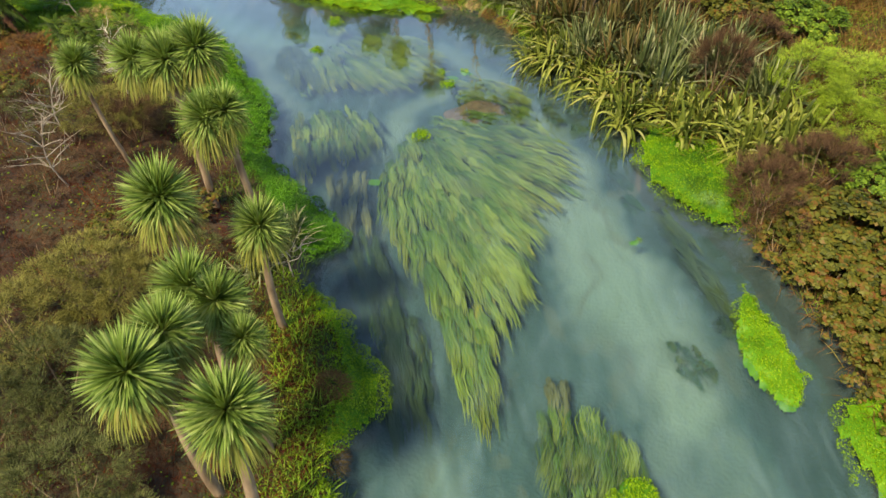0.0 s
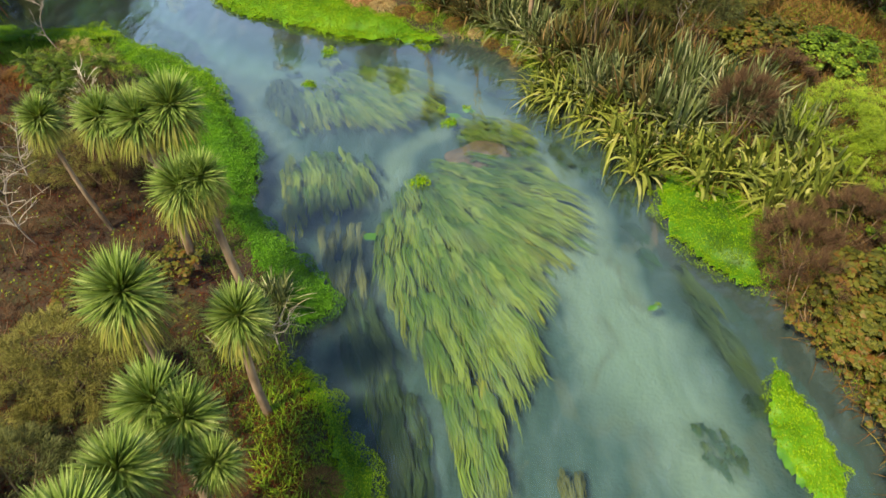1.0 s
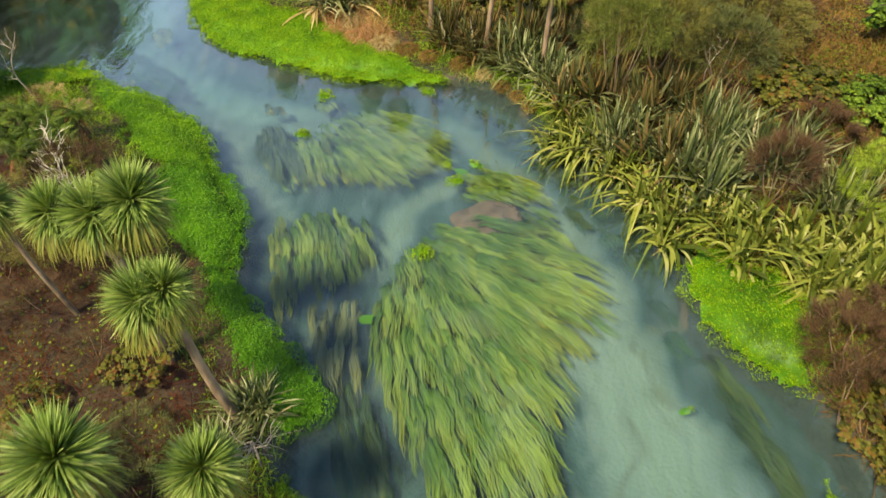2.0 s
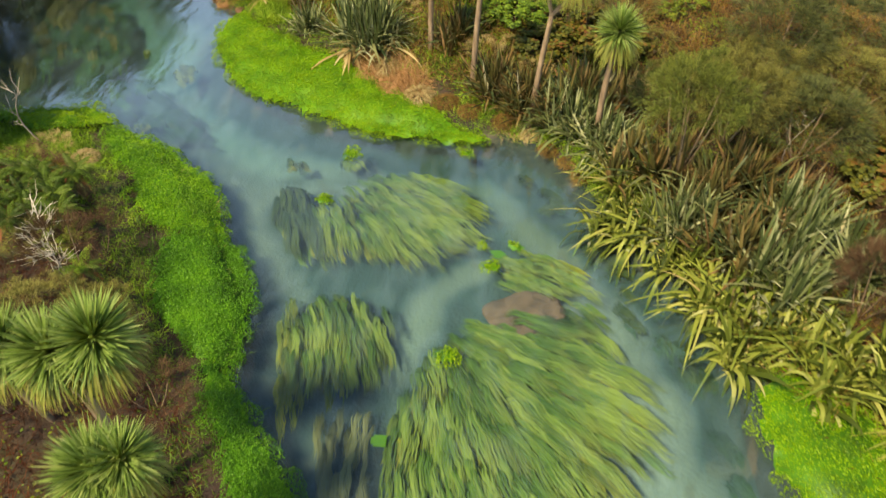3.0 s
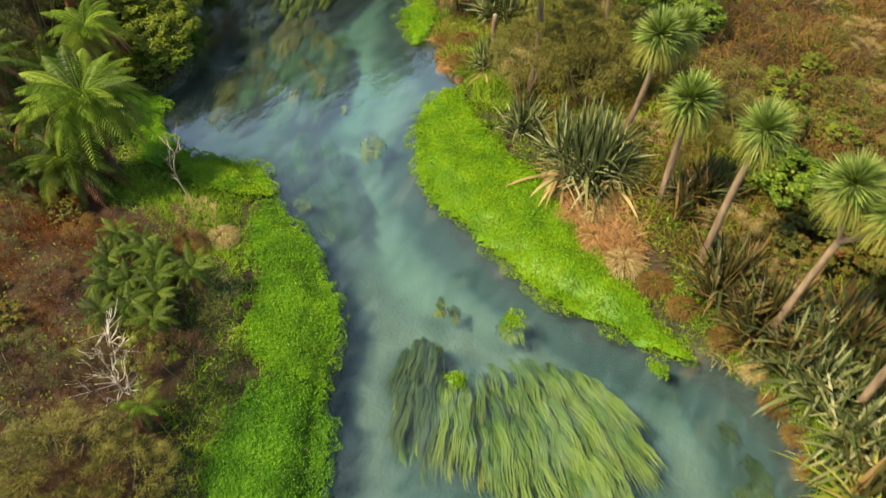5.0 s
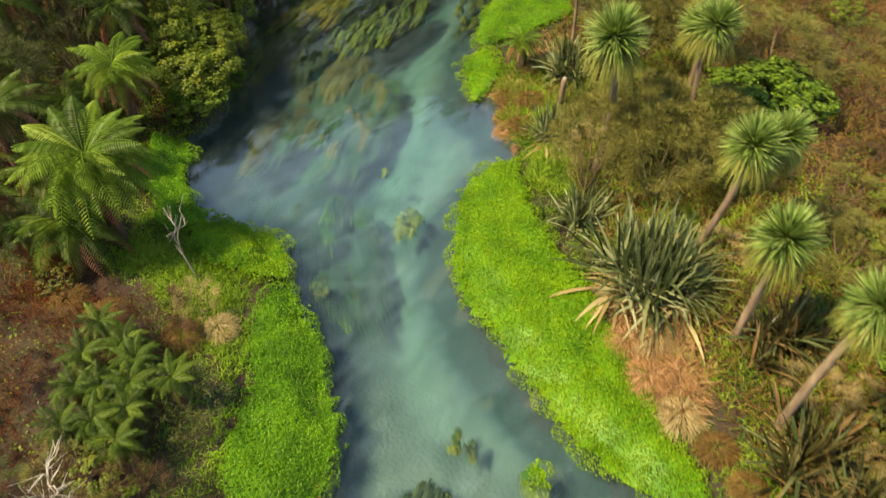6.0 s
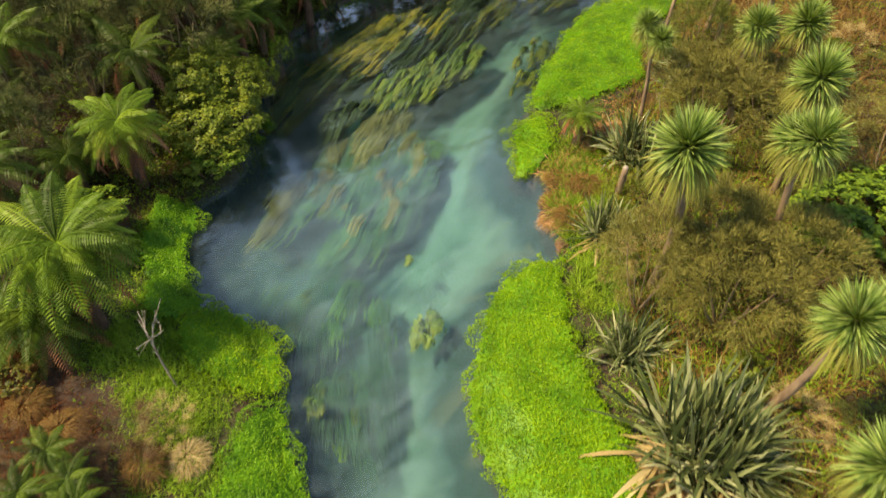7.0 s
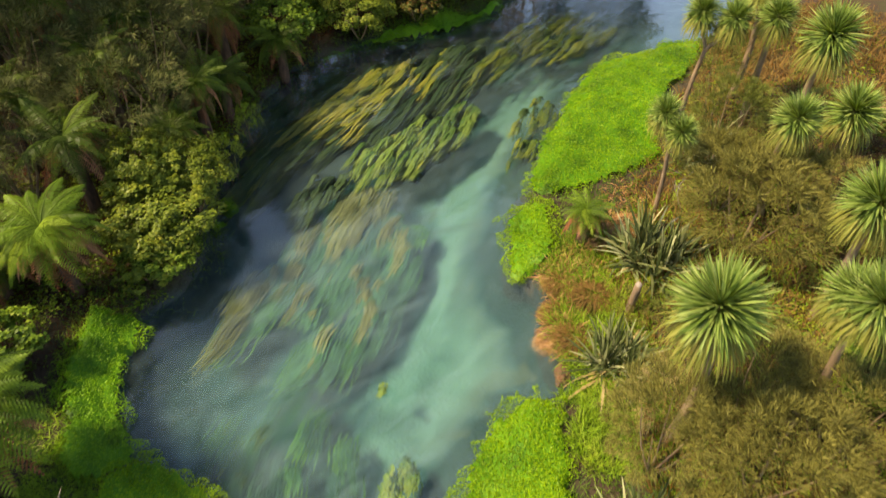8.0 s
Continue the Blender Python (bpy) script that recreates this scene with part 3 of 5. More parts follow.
cress_bed([(5.45, 8.6), (5.75, 7.9), (5.85, 6.8), (5.6, 6.15), (5.25, 6.3), (4.98, 7.4)], 0.18, 2500, CRESS, "narrow lime green watercress cushion on dark water", size=0.027)
cress_bed([(6.0, 5.9), (7.0, 6.3), (7.0, 4.2), (6.2, 4.3)], 0.22, 2200, CRESS, "lime green watercress below a bramble", size=0.027)
cress_bed([(-1.3, 4.0), (-1.6, 5.3), (-1.02, 6.0), (-1.12, 6.9), (-1.5, 7.75), (-2.3, 8.75), (-2.65, 8.6), (-2.1, 7.6), (-1.75, 6.6), (-1.9, 5.2), (-1.8, 4.0)], 0.15, 3000, CRESS, "ragged green watercress strip along the grassy bank", size=0.027)
cress_bed([(-2.5, 9.4), (-1.95, 9.8), (-2.05, 10.4), (-2.65, 11.2), (-3.35, 12.0), (-3.7, 12.6), (-4.5, 12.9), (-4.1, 11.7), (-3.3, 10.4), (-2.9, 9.5)], 0.17, 3000, CRESS_DARK, "deep green watercress lobe reaching into the stream", size=0.027)
cress_bed([(-3.85, 12.8), (-3.9, 13.8), (-4.25, 14.7), (-4.9, 15.8), (-5.9, 16.0), (-6.1, 14.8), (-5.5, 13.5), (-4.7, 12.8)], 0.18, 3000, CRESS_DARK, "deep green watercress mat with pale rim")
cress_bed([(-4.9, 15.7), (-5.6, 17.2), (-6.2, 17.85), (-7.0, 18.5), (-7.8, 18.95), (-8.5, 19.3), (-8.7, 18.6), (-7.7, 17.4), (-6.7, 16.0), (-6.0, 15.6)], 0.16, 3000, CRESS_MID, "yellow-green watercress mat with wet gaps")
cress_bed([(-8.6, 19.3), (-9.4, 19.9), (-10.2, 19.95), (-10.9, 19.7), (-11.0, 19.1), (-10.2, 18.6), (-9.2, 18.7)], 0.2, 3000, CRESS, "bright green watercress point at the bend")
cress_bed([(-11.0, 19.6), (-11.8, 19.85), (-12.6, 20.2), (-13.2, 20.9), (-13.8, 20.6), (-13.2, 19.7), (-12.0, 18.9), (-11.1, 18.9)], 0.22, 2400, CRESS_MID, "green bank herbs under tree ferns")


def cress_float(x, y, r):
    a = np.arange(7) * 0.9
    cress_bed([(x + r * math.cos(t) * (1 + 0.3 * math.sin(t * 3 + x)), y + r * 0.8 * math.sin(t)) for t in a], 0.07, 2600, CRESS, "small floating tuft of bright green watercress", "floating watercress tufts", 0.032)


for x, y, r in ((0.15, 15.55, 0.2), (0.25, 15.95, 0.17), (0.6, 16.15, 0.17), (-0.55, 13.45, 0.24), (-0.5, 18.95, 0.17), (-3.37, 17.2, 0.17), (-3.1, 18.75, 0.2), (2.75, 4.75, 0.34), (3.75, 9.95, 0.12), (-14.75, 23.75, 0.26), (-14.5, 23.35, 0.17), (-1.45, 11.8, 0.17)):
    cress_float(x, y, r)
cress_bed([(-17.4, 28.6), (-16.9, 30.4), (-16.2, 31.9), (-15.9, 33.6), (-16.3, 33.8), (-16.8, 32.0), (-17.4, 30.4)], 0.18, 1500, CRESS_DARK, "narrow bright green strip of cress under dark scrub")


# ---- cabbage trees ----
def sphere_ways(n, low):
    """Even directions over a sphere down to a lowest height."""
    i = np.arange(n) + 0.5
    z = 1 - (1 - low) * i / n
    a = i * 2.399963
    r = np.sqrt(np.maximum(0, 1 - z * z))
    w = np.stack((r * np.cos(a), r * np.sin(a), z), 1) + rng.normal(0, 0.12, (n, 3))
    return unit(w)


def crown_mesh(n=900):
    """A tuft of sword leaves: stiff upright ones over an arching skirt of older, yellower ones."""
    w = unit(sphere_ways(n, -0.5) + rng.normal(0, 0.10, (n, 3)))
    up = w[:, 2]
    base = w * 0.11 + np.stack((up * 0, up * 0, 0.16 * up - 0.06), 1)
    length = rng.uniform(0.68, 1.06, n) * (0.92 + 0.12 * np.clip(up, -1, 1))
    old = up < -0.05 + rng.normal(0, 0.16, n)
    a = ribbons(base[~old], w[~old], length[~old], rng.uniform(0.034, 0.060, (~old).sum()), 0.04 + 0.30 * rng.random((~old).sum()) ** 2, 4, 0.7)
    b = ribbons(base[old], unit(w[old] * (1, 1, 0.6)), length[old] * 1.12, 0.052, 0.45 + 0.6 * rng.random(old.sum()), 5, 0.7)
    v, q = joined(a, b)
    me = mesh_of("crown", v, q, CABBAGE)
    me.materials.append(CABBAGE_OLD)
    me.polygons.foreach_set("material_index", (np.arange(len(q)) >= len(a[1])).astype(np.int32))
    return me


def strap_mesh(name, droop, width, mat, segs=6):
    return mesh_of(name, *ribbons(np.zeros((1, 3)), np.array(((1.0, 0, 0),)), 1.0, width, droop, segs, 0.0), mat)


def leaf_mat_single(src, stops):
    return leaf_material(src, stops, 0.42, 0.22, 2.0, True)


CAB_ONE = leaf_mat_single("cabbage_strap", ((0.1, (0.07, 0.13, 0.03)), (0.5, (0.15, 0.22, 0.055)), (0.9, (0.30, 0.33, 0.11))))
CAB_OLD_ONE = leaf_mat_single("old_cabbage_strap", ((0.1, (0.15, 0.18, 0.035)), (0.6, (0.28, 0.27, 0.06)), (1.0, (0.36, 0.30, 0.12))))
FLAX_ONE = leaf_mat_single("flax_strap", ((0.1, (0.03, 0.05, 0.02)), (0.5, (0.075, 0.10, 0.035)), (0.9, (0.22, 0.23, 0.10))))
FLAX_Y_ONE = leaf_mat_single("yellow_flax_strap", ((0.1, (0.10, 0.14, 0.025)), (0.5, (0.21, 0.24, 0.04)), (0.9, (0.38, 0.37, 0.11))))
CROWNS = [crown_mesh() for _ in range(4)]
STRAPS = [strap_mesh("leaf", d, 0.048, CAB_ONE) for d in (0.1, 0.2, 0.32)]
OLD_STRAPS = [strap_mesh("leaf", d, 0.048, CAB_OLD_ONE) for d in (0.6, 0.85)]
LEAF_WAYS = sphere_ways(34, -0.45)


def aim(w, roll):
    """Turns the x axis to a direction, with the leaf's face upward, and rolls it."""
    return (Matrix.Rotation(math.atan2(w[1], w[0]), 4, "Z") @ Matrix.Rotation(-math.asin(max(-1, min(1, w[2]))), 4, "Y") @ Matrix.Rotation(roll, 4, "X"))


def cabbage_tree(heads, foot, label, thick=0.09):
    """heads: (x, y, z, radius) of each tuft; foot: where the trunk stands."""
    fx, fy = foot
    fz = float(ground_z(fx, fy))
    ob = thing("cabbage_tree", pose(fx, fy, fz - 0.05), label, "cabbage tree", "cabbage trees on the banks")
    hs = [np.array((h[0] - fx, h[1] - fy, h[2] - fz + 0.05)) for h in heads]
    mid = sum(hs) / len(hs)
    fork = mid * (0.62, 0.62, 0.74) if len(hs) > 1 else None
    end = fork if fork is not None else hs[0]
    s = np.linspace(0, 1, 9)[:, None]
    sway = np.sin(s * 3.1) * rng.normal(0, 0.05, (1, 3)) * (1, 1, 0)
    stem = end * s + sway
    thick = thick * 0.82
    part("trunk", mesh_of("trunk", *tube(stem, np.linspace(thick, thick * 0.7, 9), 9), BARK), ob)
    if fork is not None:
        for h in hs:
            t = np.linspace(0, 1, 5)[:, None]
            part("limb", mesh_of("limb", *tube(fork + (h - fork) * t + np.sin(t * 3.1) * (h - fork) * (0.12, 0.12, -0.05), np.linspace(thick * 0.68, thick * 0.5, 5), 8), BARK), ob)
    for h, spec in zip(hs, heads):
        turn = rng.uniform(0, 6.28)
        crown = part("crown", CROWNS[rng.integers(4)], ob, Matrix.Translation(h) @ Matrix.Rotation(turn, 4, "Z") @ Matrix.Scale(spec[3] * 0.97, 4), "bushy round tuft of strap leaves")
        for w in LEAF_WAYS:
            w = unit(w + rng.normal(0, 0.1, 3))
            old = w[2] < -0.1
            me = OLD_STRAPS[rng.integers(2)] if old else STRAPS[rng.integers(3)]
            part("leaf", me, crown, Matrix.Translation(w * 0.05) @ aim(w * (1, 1, 0.5 if old else 1), rng.uniform(-0.8, 0.8)) @ Matrix.Scale(rng.uniform(0.95, 1.12), 4))
    return ob


TALL = "cabbage tree with one round green tuft on a bare trunk"
TWIN = "forked cabbage tree with several round green tufts"
cabbage_tree([(-2.3, 4.15, 3.1, 0.6)], (-2.45, 4.1), "stout cabbage tree with a pale silvery green tuft", 0.11)
cabbage_tree([(-3.3, 4.35, 3.5, 0.58), (-3.15, 5.0, 3.35, 0.5)], (-3.1, 4.6), TWIN, 0.11)
cabbage_tree([(-3.2, 6.0, 3.0, 0.55), (-2.85, 5.85, 2.9, 0.52)], (-3.0, 5.8), "cabbage tree with twin dark green tufts in dead bracken", 0.1)
cabbage_tree([(-2.45, 5.4, 2.75, 0.36)], (-2.5, 5.3), "small young cabbage tree with one tuft", 0.06)
cabbage_tree([(-2.65, 7.5, 2.65, 0.52)], (-2.7, 7.6), "cabbage tree with a yellowing lower skirt of leaves")
cabbage_tree([(-3.75, 7.15, 3.5, 0.6)], (-3.8, 7.2), "cabbage tree with a broad tuft and drooping old leaves")
cabbage_tree([(-3.75, 9.45, 3.15, 0.56), (-3.45, 9.5, 3.3, 0.45)], (-3.2, 9.6), "leaning cabbage tree with a thick brown trunk", 0.10)
cabbage_tree([(-4.05, 10.6, 3.75, 0.58), (-4.55, 10.5, 3.6, 0.55), (-5.15, 10.6, 3.55, 0.5)], (-4.5, 10.6), TWIN, 0.10)
cabbage_tree([(-6.6, 11.4, 3.0, 0.46)], (-6.3, 11.5), "slim cabbage tree with a small tuft", 0.06)
cabbage_tree([(-2.55, 23.6, 3.25, 0.55), (-2.25, 24.3, 3.1, 0.5)], (-2.9, 23.9), TWIN)
cabbage_tree([(-1.55, 22.2, 3.0, 0.55)], (-1.6, 22.3), TALL)
cabbage_tree([(-0.3, 21.1, 3.5, 0.5)], (-0.5, 21.3), TALL)
cabbage_tree([(0.95, 20.0, 3.75, 0.5), (1.55, 19.8, 3.7, 0.5)], (0.9, 20.2), TWIN)
cabbage_tree([(2.35, 19.0, 3.0, 0.55)], (2.3, 19.2), "cabbage tree with a pale drooping tuft among flax")
cabbage_tree([(-5.55, 25.0, 3.4, 0.68)], (-5.5, 25.1), "cabbage tree with a large dense round tuft", 0.1)
cabbage_tree([(-4.2, 26.2, 3.55, 0.55), (-4.5, 26.3, 3.4, 0.45)], (-4.3, 26.4), TWIN)
cabbage_tree([(-4.9, 28.2, 3.35, 0.6)], (-4.9, 28.3), TALL)
cabbage_tree([(-8.4, 28.8, 2.8, 0.36), (-8.0, 28.7, 2.65, 0.34)], (-8.15, 28.9), "slender forked cabbage tree at the mat's edge", 0.06)
cabbage_tree([(-6.65, 29.9, 2.95, 0.48)], (-6.6, 30.0), TALL)
cabbage_tree([(-7.05, 31.6, 3.6, 0.62)], (-7.0, 31.6), TALL)
cabbage_tree([(-6.1, 31.0, 2.8, 0.55)], (-6.1, 31.1), TALL)
cabbage_tree([(-9.3, 31.4, 3.3, 0.42), (-8.75, 31.6, 3.3, 0.42)], (-9.2, 31.5), TWIN, 0.07)
cabbage_tree([(-8.2, 32.2, 3.3, 0.45)], (-8.2, 32.3), TALL)
cabbage_tree([(-8.9, 33.0, 3.4, 0.5)], (-8.9, 33.2), TALL)


# ---- flax ----
def flax_mesh(n, mat, arch, spread, broad=1.0, fans=7):
    """Several fans of sword leaves; the outer leaves arch over, the inner ones stand."""
    fan = rng.integers(0, fans, n)
    fx, fy = rng.normal(0, 0.2, fans), rng.normal(0, 0.2, fans)
    plane = rng.uniform(0, 6.283, fans)
    a = plane[fan] + rng.normal(0, 0.55, n) + math.pi * rng.integers(0, 2, n)
    inner = rng.random(n)
    el = np.radians(34 + 52 * inner) * (1 - spread) + 0.3 * spread + rng.normal(0, 0.08, n)
    el = np.clip(el, 0.15, 1.53)
    w = np.stack((np.cos(a) * np.cos(el), np.sin(a) * np.cos(el), np.sin(el)), 1)
    base = np.stack((fx[fan] + rng.normal(0, 0.05, n), fy[fan] + rng.normal(0, 0.05, n), np.zeros(n)), 1)
    droop = arch * (0.35 + 0.75 * rng.random(n)) * (1.15 - 0.75 * inner)
    return mesh_of("clump", *ribbons(base, w, rng.uniform(0.72, 1.15, n), rng.uniform(0.032, 0.052, n) * broad, droop, 7, 0.4, 0.45), mat)


FLAX_CLUMPS = [flax_mesh(230, mat, 0.55, 0.0, 0.95) for mat in (FLAX, FLAX_BRONZE, FLAX)]
FLAX_Y_CLUMPS = [flax_mesh(190, FLAX_YELLOW, 1.4, 0.0, 1.25) for _ in range(4)]
FLAX_STRAPS = [strap_mesh("leaf", d, 0.055, FLAX_ONE, 8) for d in (0.25, 0.5)]
FLAX_Y_STRAPS = [strap_mesh("leaf", d, 0.064, FLAX_Y_ONE, 8) for d in (0.8, 1.15)]
DEAD_STRAPS = [strap_mesh("leaf", d, 0.045, STRAW, 8) for d in (0.6, 0.9)]
DRY_SKIRT = flax_mesh(110, STRAW, 0.9, 0.9)


def flax(x, y, size, yellow=False, skirt=False, tall=1.0):
    z = float(ground_z(x, y))
    label = ("yellow-green flax bush with long arching strap leaves" if yellow else "dark green flax bush with stiff sword leaves") + (" and dry skirt" if skirt else "")
    ob = thing("flax_bush", pose(x, y, z, 0, 0, rng.uniform(0, 360)) @ Matrix.Diagonal((1, 1, tall, 1)), label, "flax", "flax bushes along the bank")
    part("clump", (FLAX_Y_CLUMPS if yellow else FLAX_CLUMPS)[2 * rng.integers(2) if skirt else rng.integers(3)], ob, Matrix.Scale(size, 4))
    for k in range(22):
        a, el = k * 2.4 + rng.normal(0, 0.2), rng.uniform(0.65, 1.3)
        w = (math.cos(a) * math.cos(el), math.sin(a) * math.cos(el), math.sin(el))
        dead = k % 9 == 4
        me = (DEAD_STRAPS if dead else FLAX_Y_STRAPS if yellow else FLAX_STRAPS)[k % 2]
        part("leaf", me, ob, aim(w, rng.uniform(-0.6, 0.6)) @ Matrix.Scale(size * (rng.uniform(0.45, 0.65) if dead else rng.uniform(0.6, 0.95) if yellow else rng.uniform(0.75, 1.1)), 4), "dry straw leaf" if dead else "")
    if size > 1.52:
        for turn in (1.0, 2.1):
            part("clump", FLAX_CLUMPS[2 * rng.integers(2)], ob, Matrix.Rotation(turn, 4, "Z") @ Matrix.Diagonal((size * 0.8, size * 0.8, size * 1.05, 1)))
    if skirt:
        part("skirt", DRY_SKIRT, ob, Matrix.Scale(size * 0.95, 4), "dry straw-coloured dead leaves")
    return ob


for x, y, s in ((2.6, 16.8, 1.2), (3.1, 16.3, 1.15), (3.6, 15.7, 1.0), (4.0, 14.9, 1.2), (4.5, 14.2, 1.3), (5.2, 13.8, 1.1), (5.9, 13.2, 1.2), (6.5, 12.9, 1.15), (6.7, 12.2, 1.25), (7.4, 12.5, 1.2), (2.6, 17.7, 1.0), (6.3, 12.1, 0.7), (6.8, 11.8, 0.8), (7.0, 11.9, 0.9)):
    flax(x, y, s * 1.12, True, False, 1.1)
for x, y, s in ((3.8, 16.6, 1.3), (4.7, 15.7, 1.5), (5.3, 14.9, 1.5), (4.4, 17.2, 1.3), (5.9, 16.2, 1.4), (6.6, 15.2, 1.4), (7.3, 14.1, 1.3), (3.3, 18.0, 1.4), (2.7, 18.7, 1.3), (2.1, 19.3, 1.2),
                (1.5, 19.9, 1.3), (2.2, 20.3, 1.4), (0.8, 20.4, 1.3), (0.0, 20.9, 1.2), (-1.0, 22.6, 1.1), (-5.0, 23.6, 0.9), (5.2, 17.4, 1.3)):
    flax(x, y, s)
flax(-3.1, 22.7, 1.6, False, True)
flax(-7.6, 27.8, 1.25, False, False)
flax(-6.7, 25.8, 0.95, False, True)
flax(-7.7, 27.9, 0.6)
flax(-8.2, 31.0, 1.1)
flax(-3.0, 9.7, 0.8), flax(-3.35, 8.9, 0.7), flax(-5.6, 30.6, 0.8)


# ---- tree ferns ----
def frond_mesh(mat, droop):
    n = 26
    s = np.linspace(0.08, 0.99, n)
    rise = 0.42 * s - droop * s * s
    p = np.stack((s * (1 - 0.12 * s), s * 0, rise), 1)
    slope = 0.42 - 2 * droop * s
    out = unit(np.stack((np.ones(n) * 0.34, np.ones(n), slope * 0.3 - 0.1), 1))
    size = rng.uniform(0.85, 1.1, n) * 0.25 * np.sin(np.clip(s * 1.02, 0, 1) ** 0.75 * math.pi) ** 0.7 * (1 - 0.25 * s) + 0.015
    a = ribbons(p, out, size, 0.03, 0.45, 6, 0.3, 0.3, 0.55)
    b = ribbons(p, out * (1, -1, 1), size, 0.03, 0.45, 6, 0.3, 0.3, 0.55)
    t = np.linspace(0, 1, 9)
    rib = tube(np.stack((t * (1 - 0.12 * t), t * 0, 0.42 * t - droop * t * t), 1), np.linspace(0.014, 0.004, 9), 4)
    return mesh_of("frond", *joined(a, b, rib), mat)


FRONDS = [frond_mesh(FERN, d) for d in (0.55, 0.75, 0.95)]
DARK_FRONDS = [frond_mesh(FERN_DARK, d) for d in (0.45, 0.62, 0.85)]
DEAD_FRONDS = [frond_mesh(FERN_DEAD, d) for d in (0.95, 1.2)]


def tree_fern(x, y, top, size, label, fronds=22, dead=7):
    z = float(ground_z(x, y))
    ob = thing("tree_fern", pose(x, y, z, 0, 0, rng.uniform(0, 360)), label, "tree fern", "tree ferns by the stream")
    h = max(0.15, (top - z) * (0.85 if "dark" in label else 1.0))
    s = np.linspace(-0.05, 1, 7)[:, None]
    part("trunk", mesh_of("trunk", *tube(s * (0, 0, h) + np.sin(s * 3) * (0.03, 0.02, 0), np.linspace(0.13, 0.09, 7), 9), FIBRE), ob)
    for k in range(fronds):
        tier = k / fronds
        m = Matrix.Translation((0, 0, h)) @ Matrix.Rotation(k * 2.4 + rng.normal(0, 0.1), 4, "Z") @ Matrix.Rotation(-(0.55 - 0.95 * tier) + rng.normal(0, 0.06), 4, "Y") @ Matrix.Rotation(rng.normal(0, 0.12), 4, "X")
        part("frond", (DARK_FRONDS if "dark" in label else FRONDS)[0 if tier < 0.35 else 1 if tier < 0.7 else 2], ob, m @ Matrix.Scale(size * rng.uniform(0.85, 1.08), 4))
    for k in range(dead):
        m = Matrix.Translation((0, 0, h - 0.05)) @ Matrix.Rotation(k * 2.4 + 1, 4, "Z") @ Matrix.Rotation(0.3 + rng.normal(0, 0.12), 4, "Y")
        part("frond", DEAD_FRONDS[k % 2], ob, m @ Matrix.Scale(size * rng.uniform(0.8, 1.0), 4), "brown dead hanging frond")
    return ob


tree_fern(-11.75, 18.1, 2.3, 1.32, "large bright green tree fern with tiered fronds", 64, 10)
tree_fern(-11.9, 17.45, 1.35, 1.15, "dark green lower tree fern under a larger one", 34, 6)
tree_fern(-14.5, 20.5, 1.9, 1.02, "yellow-green tree fern with a skirt of dead fronds", 34, 22)
tree_fern(-8.85, 27.6, 1.1, 0.6, "small yellowish tree fern on an orange bank", 26, 14)
tree_fern(-6.85, 14.1, 0.95, 0.5, "small green ground fern in dead bracken", 12, 3)
for x, y in ((-8.6, 16.3), (-8.0, 15.7), (-9.3, 15.9), (-8.5, 15.0), (-8.3, 16.0), (-8.9, 15.5), (-8.2, 15.3), (-9.0, 16.4), (-7.7, 15.3), (-8.6, 15.7), (-9.6, 16.4), (-7.9, 16.4)):
    tree_fern(x, y, 1.25, 0.46, "dark green ground fern among dead bracken", 22, 3)
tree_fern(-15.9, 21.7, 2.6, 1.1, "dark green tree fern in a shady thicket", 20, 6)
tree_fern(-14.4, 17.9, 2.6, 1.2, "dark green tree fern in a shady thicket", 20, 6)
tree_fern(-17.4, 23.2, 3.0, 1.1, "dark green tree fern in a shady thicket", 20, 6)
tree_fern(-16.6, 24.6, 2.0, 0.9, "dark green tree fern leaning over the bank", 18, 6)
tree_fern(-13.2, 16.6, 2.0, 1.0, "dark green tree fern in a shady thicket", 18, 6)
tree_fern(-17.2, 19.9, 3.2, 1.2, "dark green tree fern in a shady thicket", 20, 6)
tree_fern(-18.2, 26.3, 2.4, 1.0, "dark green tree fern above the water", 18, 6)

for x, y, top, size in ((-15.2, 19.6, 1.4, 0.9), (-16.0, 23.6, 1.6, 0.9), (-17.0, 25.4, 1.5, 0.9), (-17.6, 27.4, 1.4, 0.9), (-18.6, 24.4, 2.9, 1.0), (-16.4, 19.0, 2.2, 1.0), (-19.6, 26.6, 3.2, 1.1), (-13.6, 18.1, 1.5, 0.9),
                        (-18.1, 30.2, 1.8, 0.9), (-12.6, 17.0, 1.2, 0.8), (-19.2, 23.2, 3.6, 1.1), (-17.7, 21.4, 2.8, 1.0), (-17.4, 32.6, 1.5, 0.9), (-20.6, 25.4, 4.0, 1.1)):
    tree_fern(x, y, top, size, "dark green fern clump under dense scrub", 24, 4)


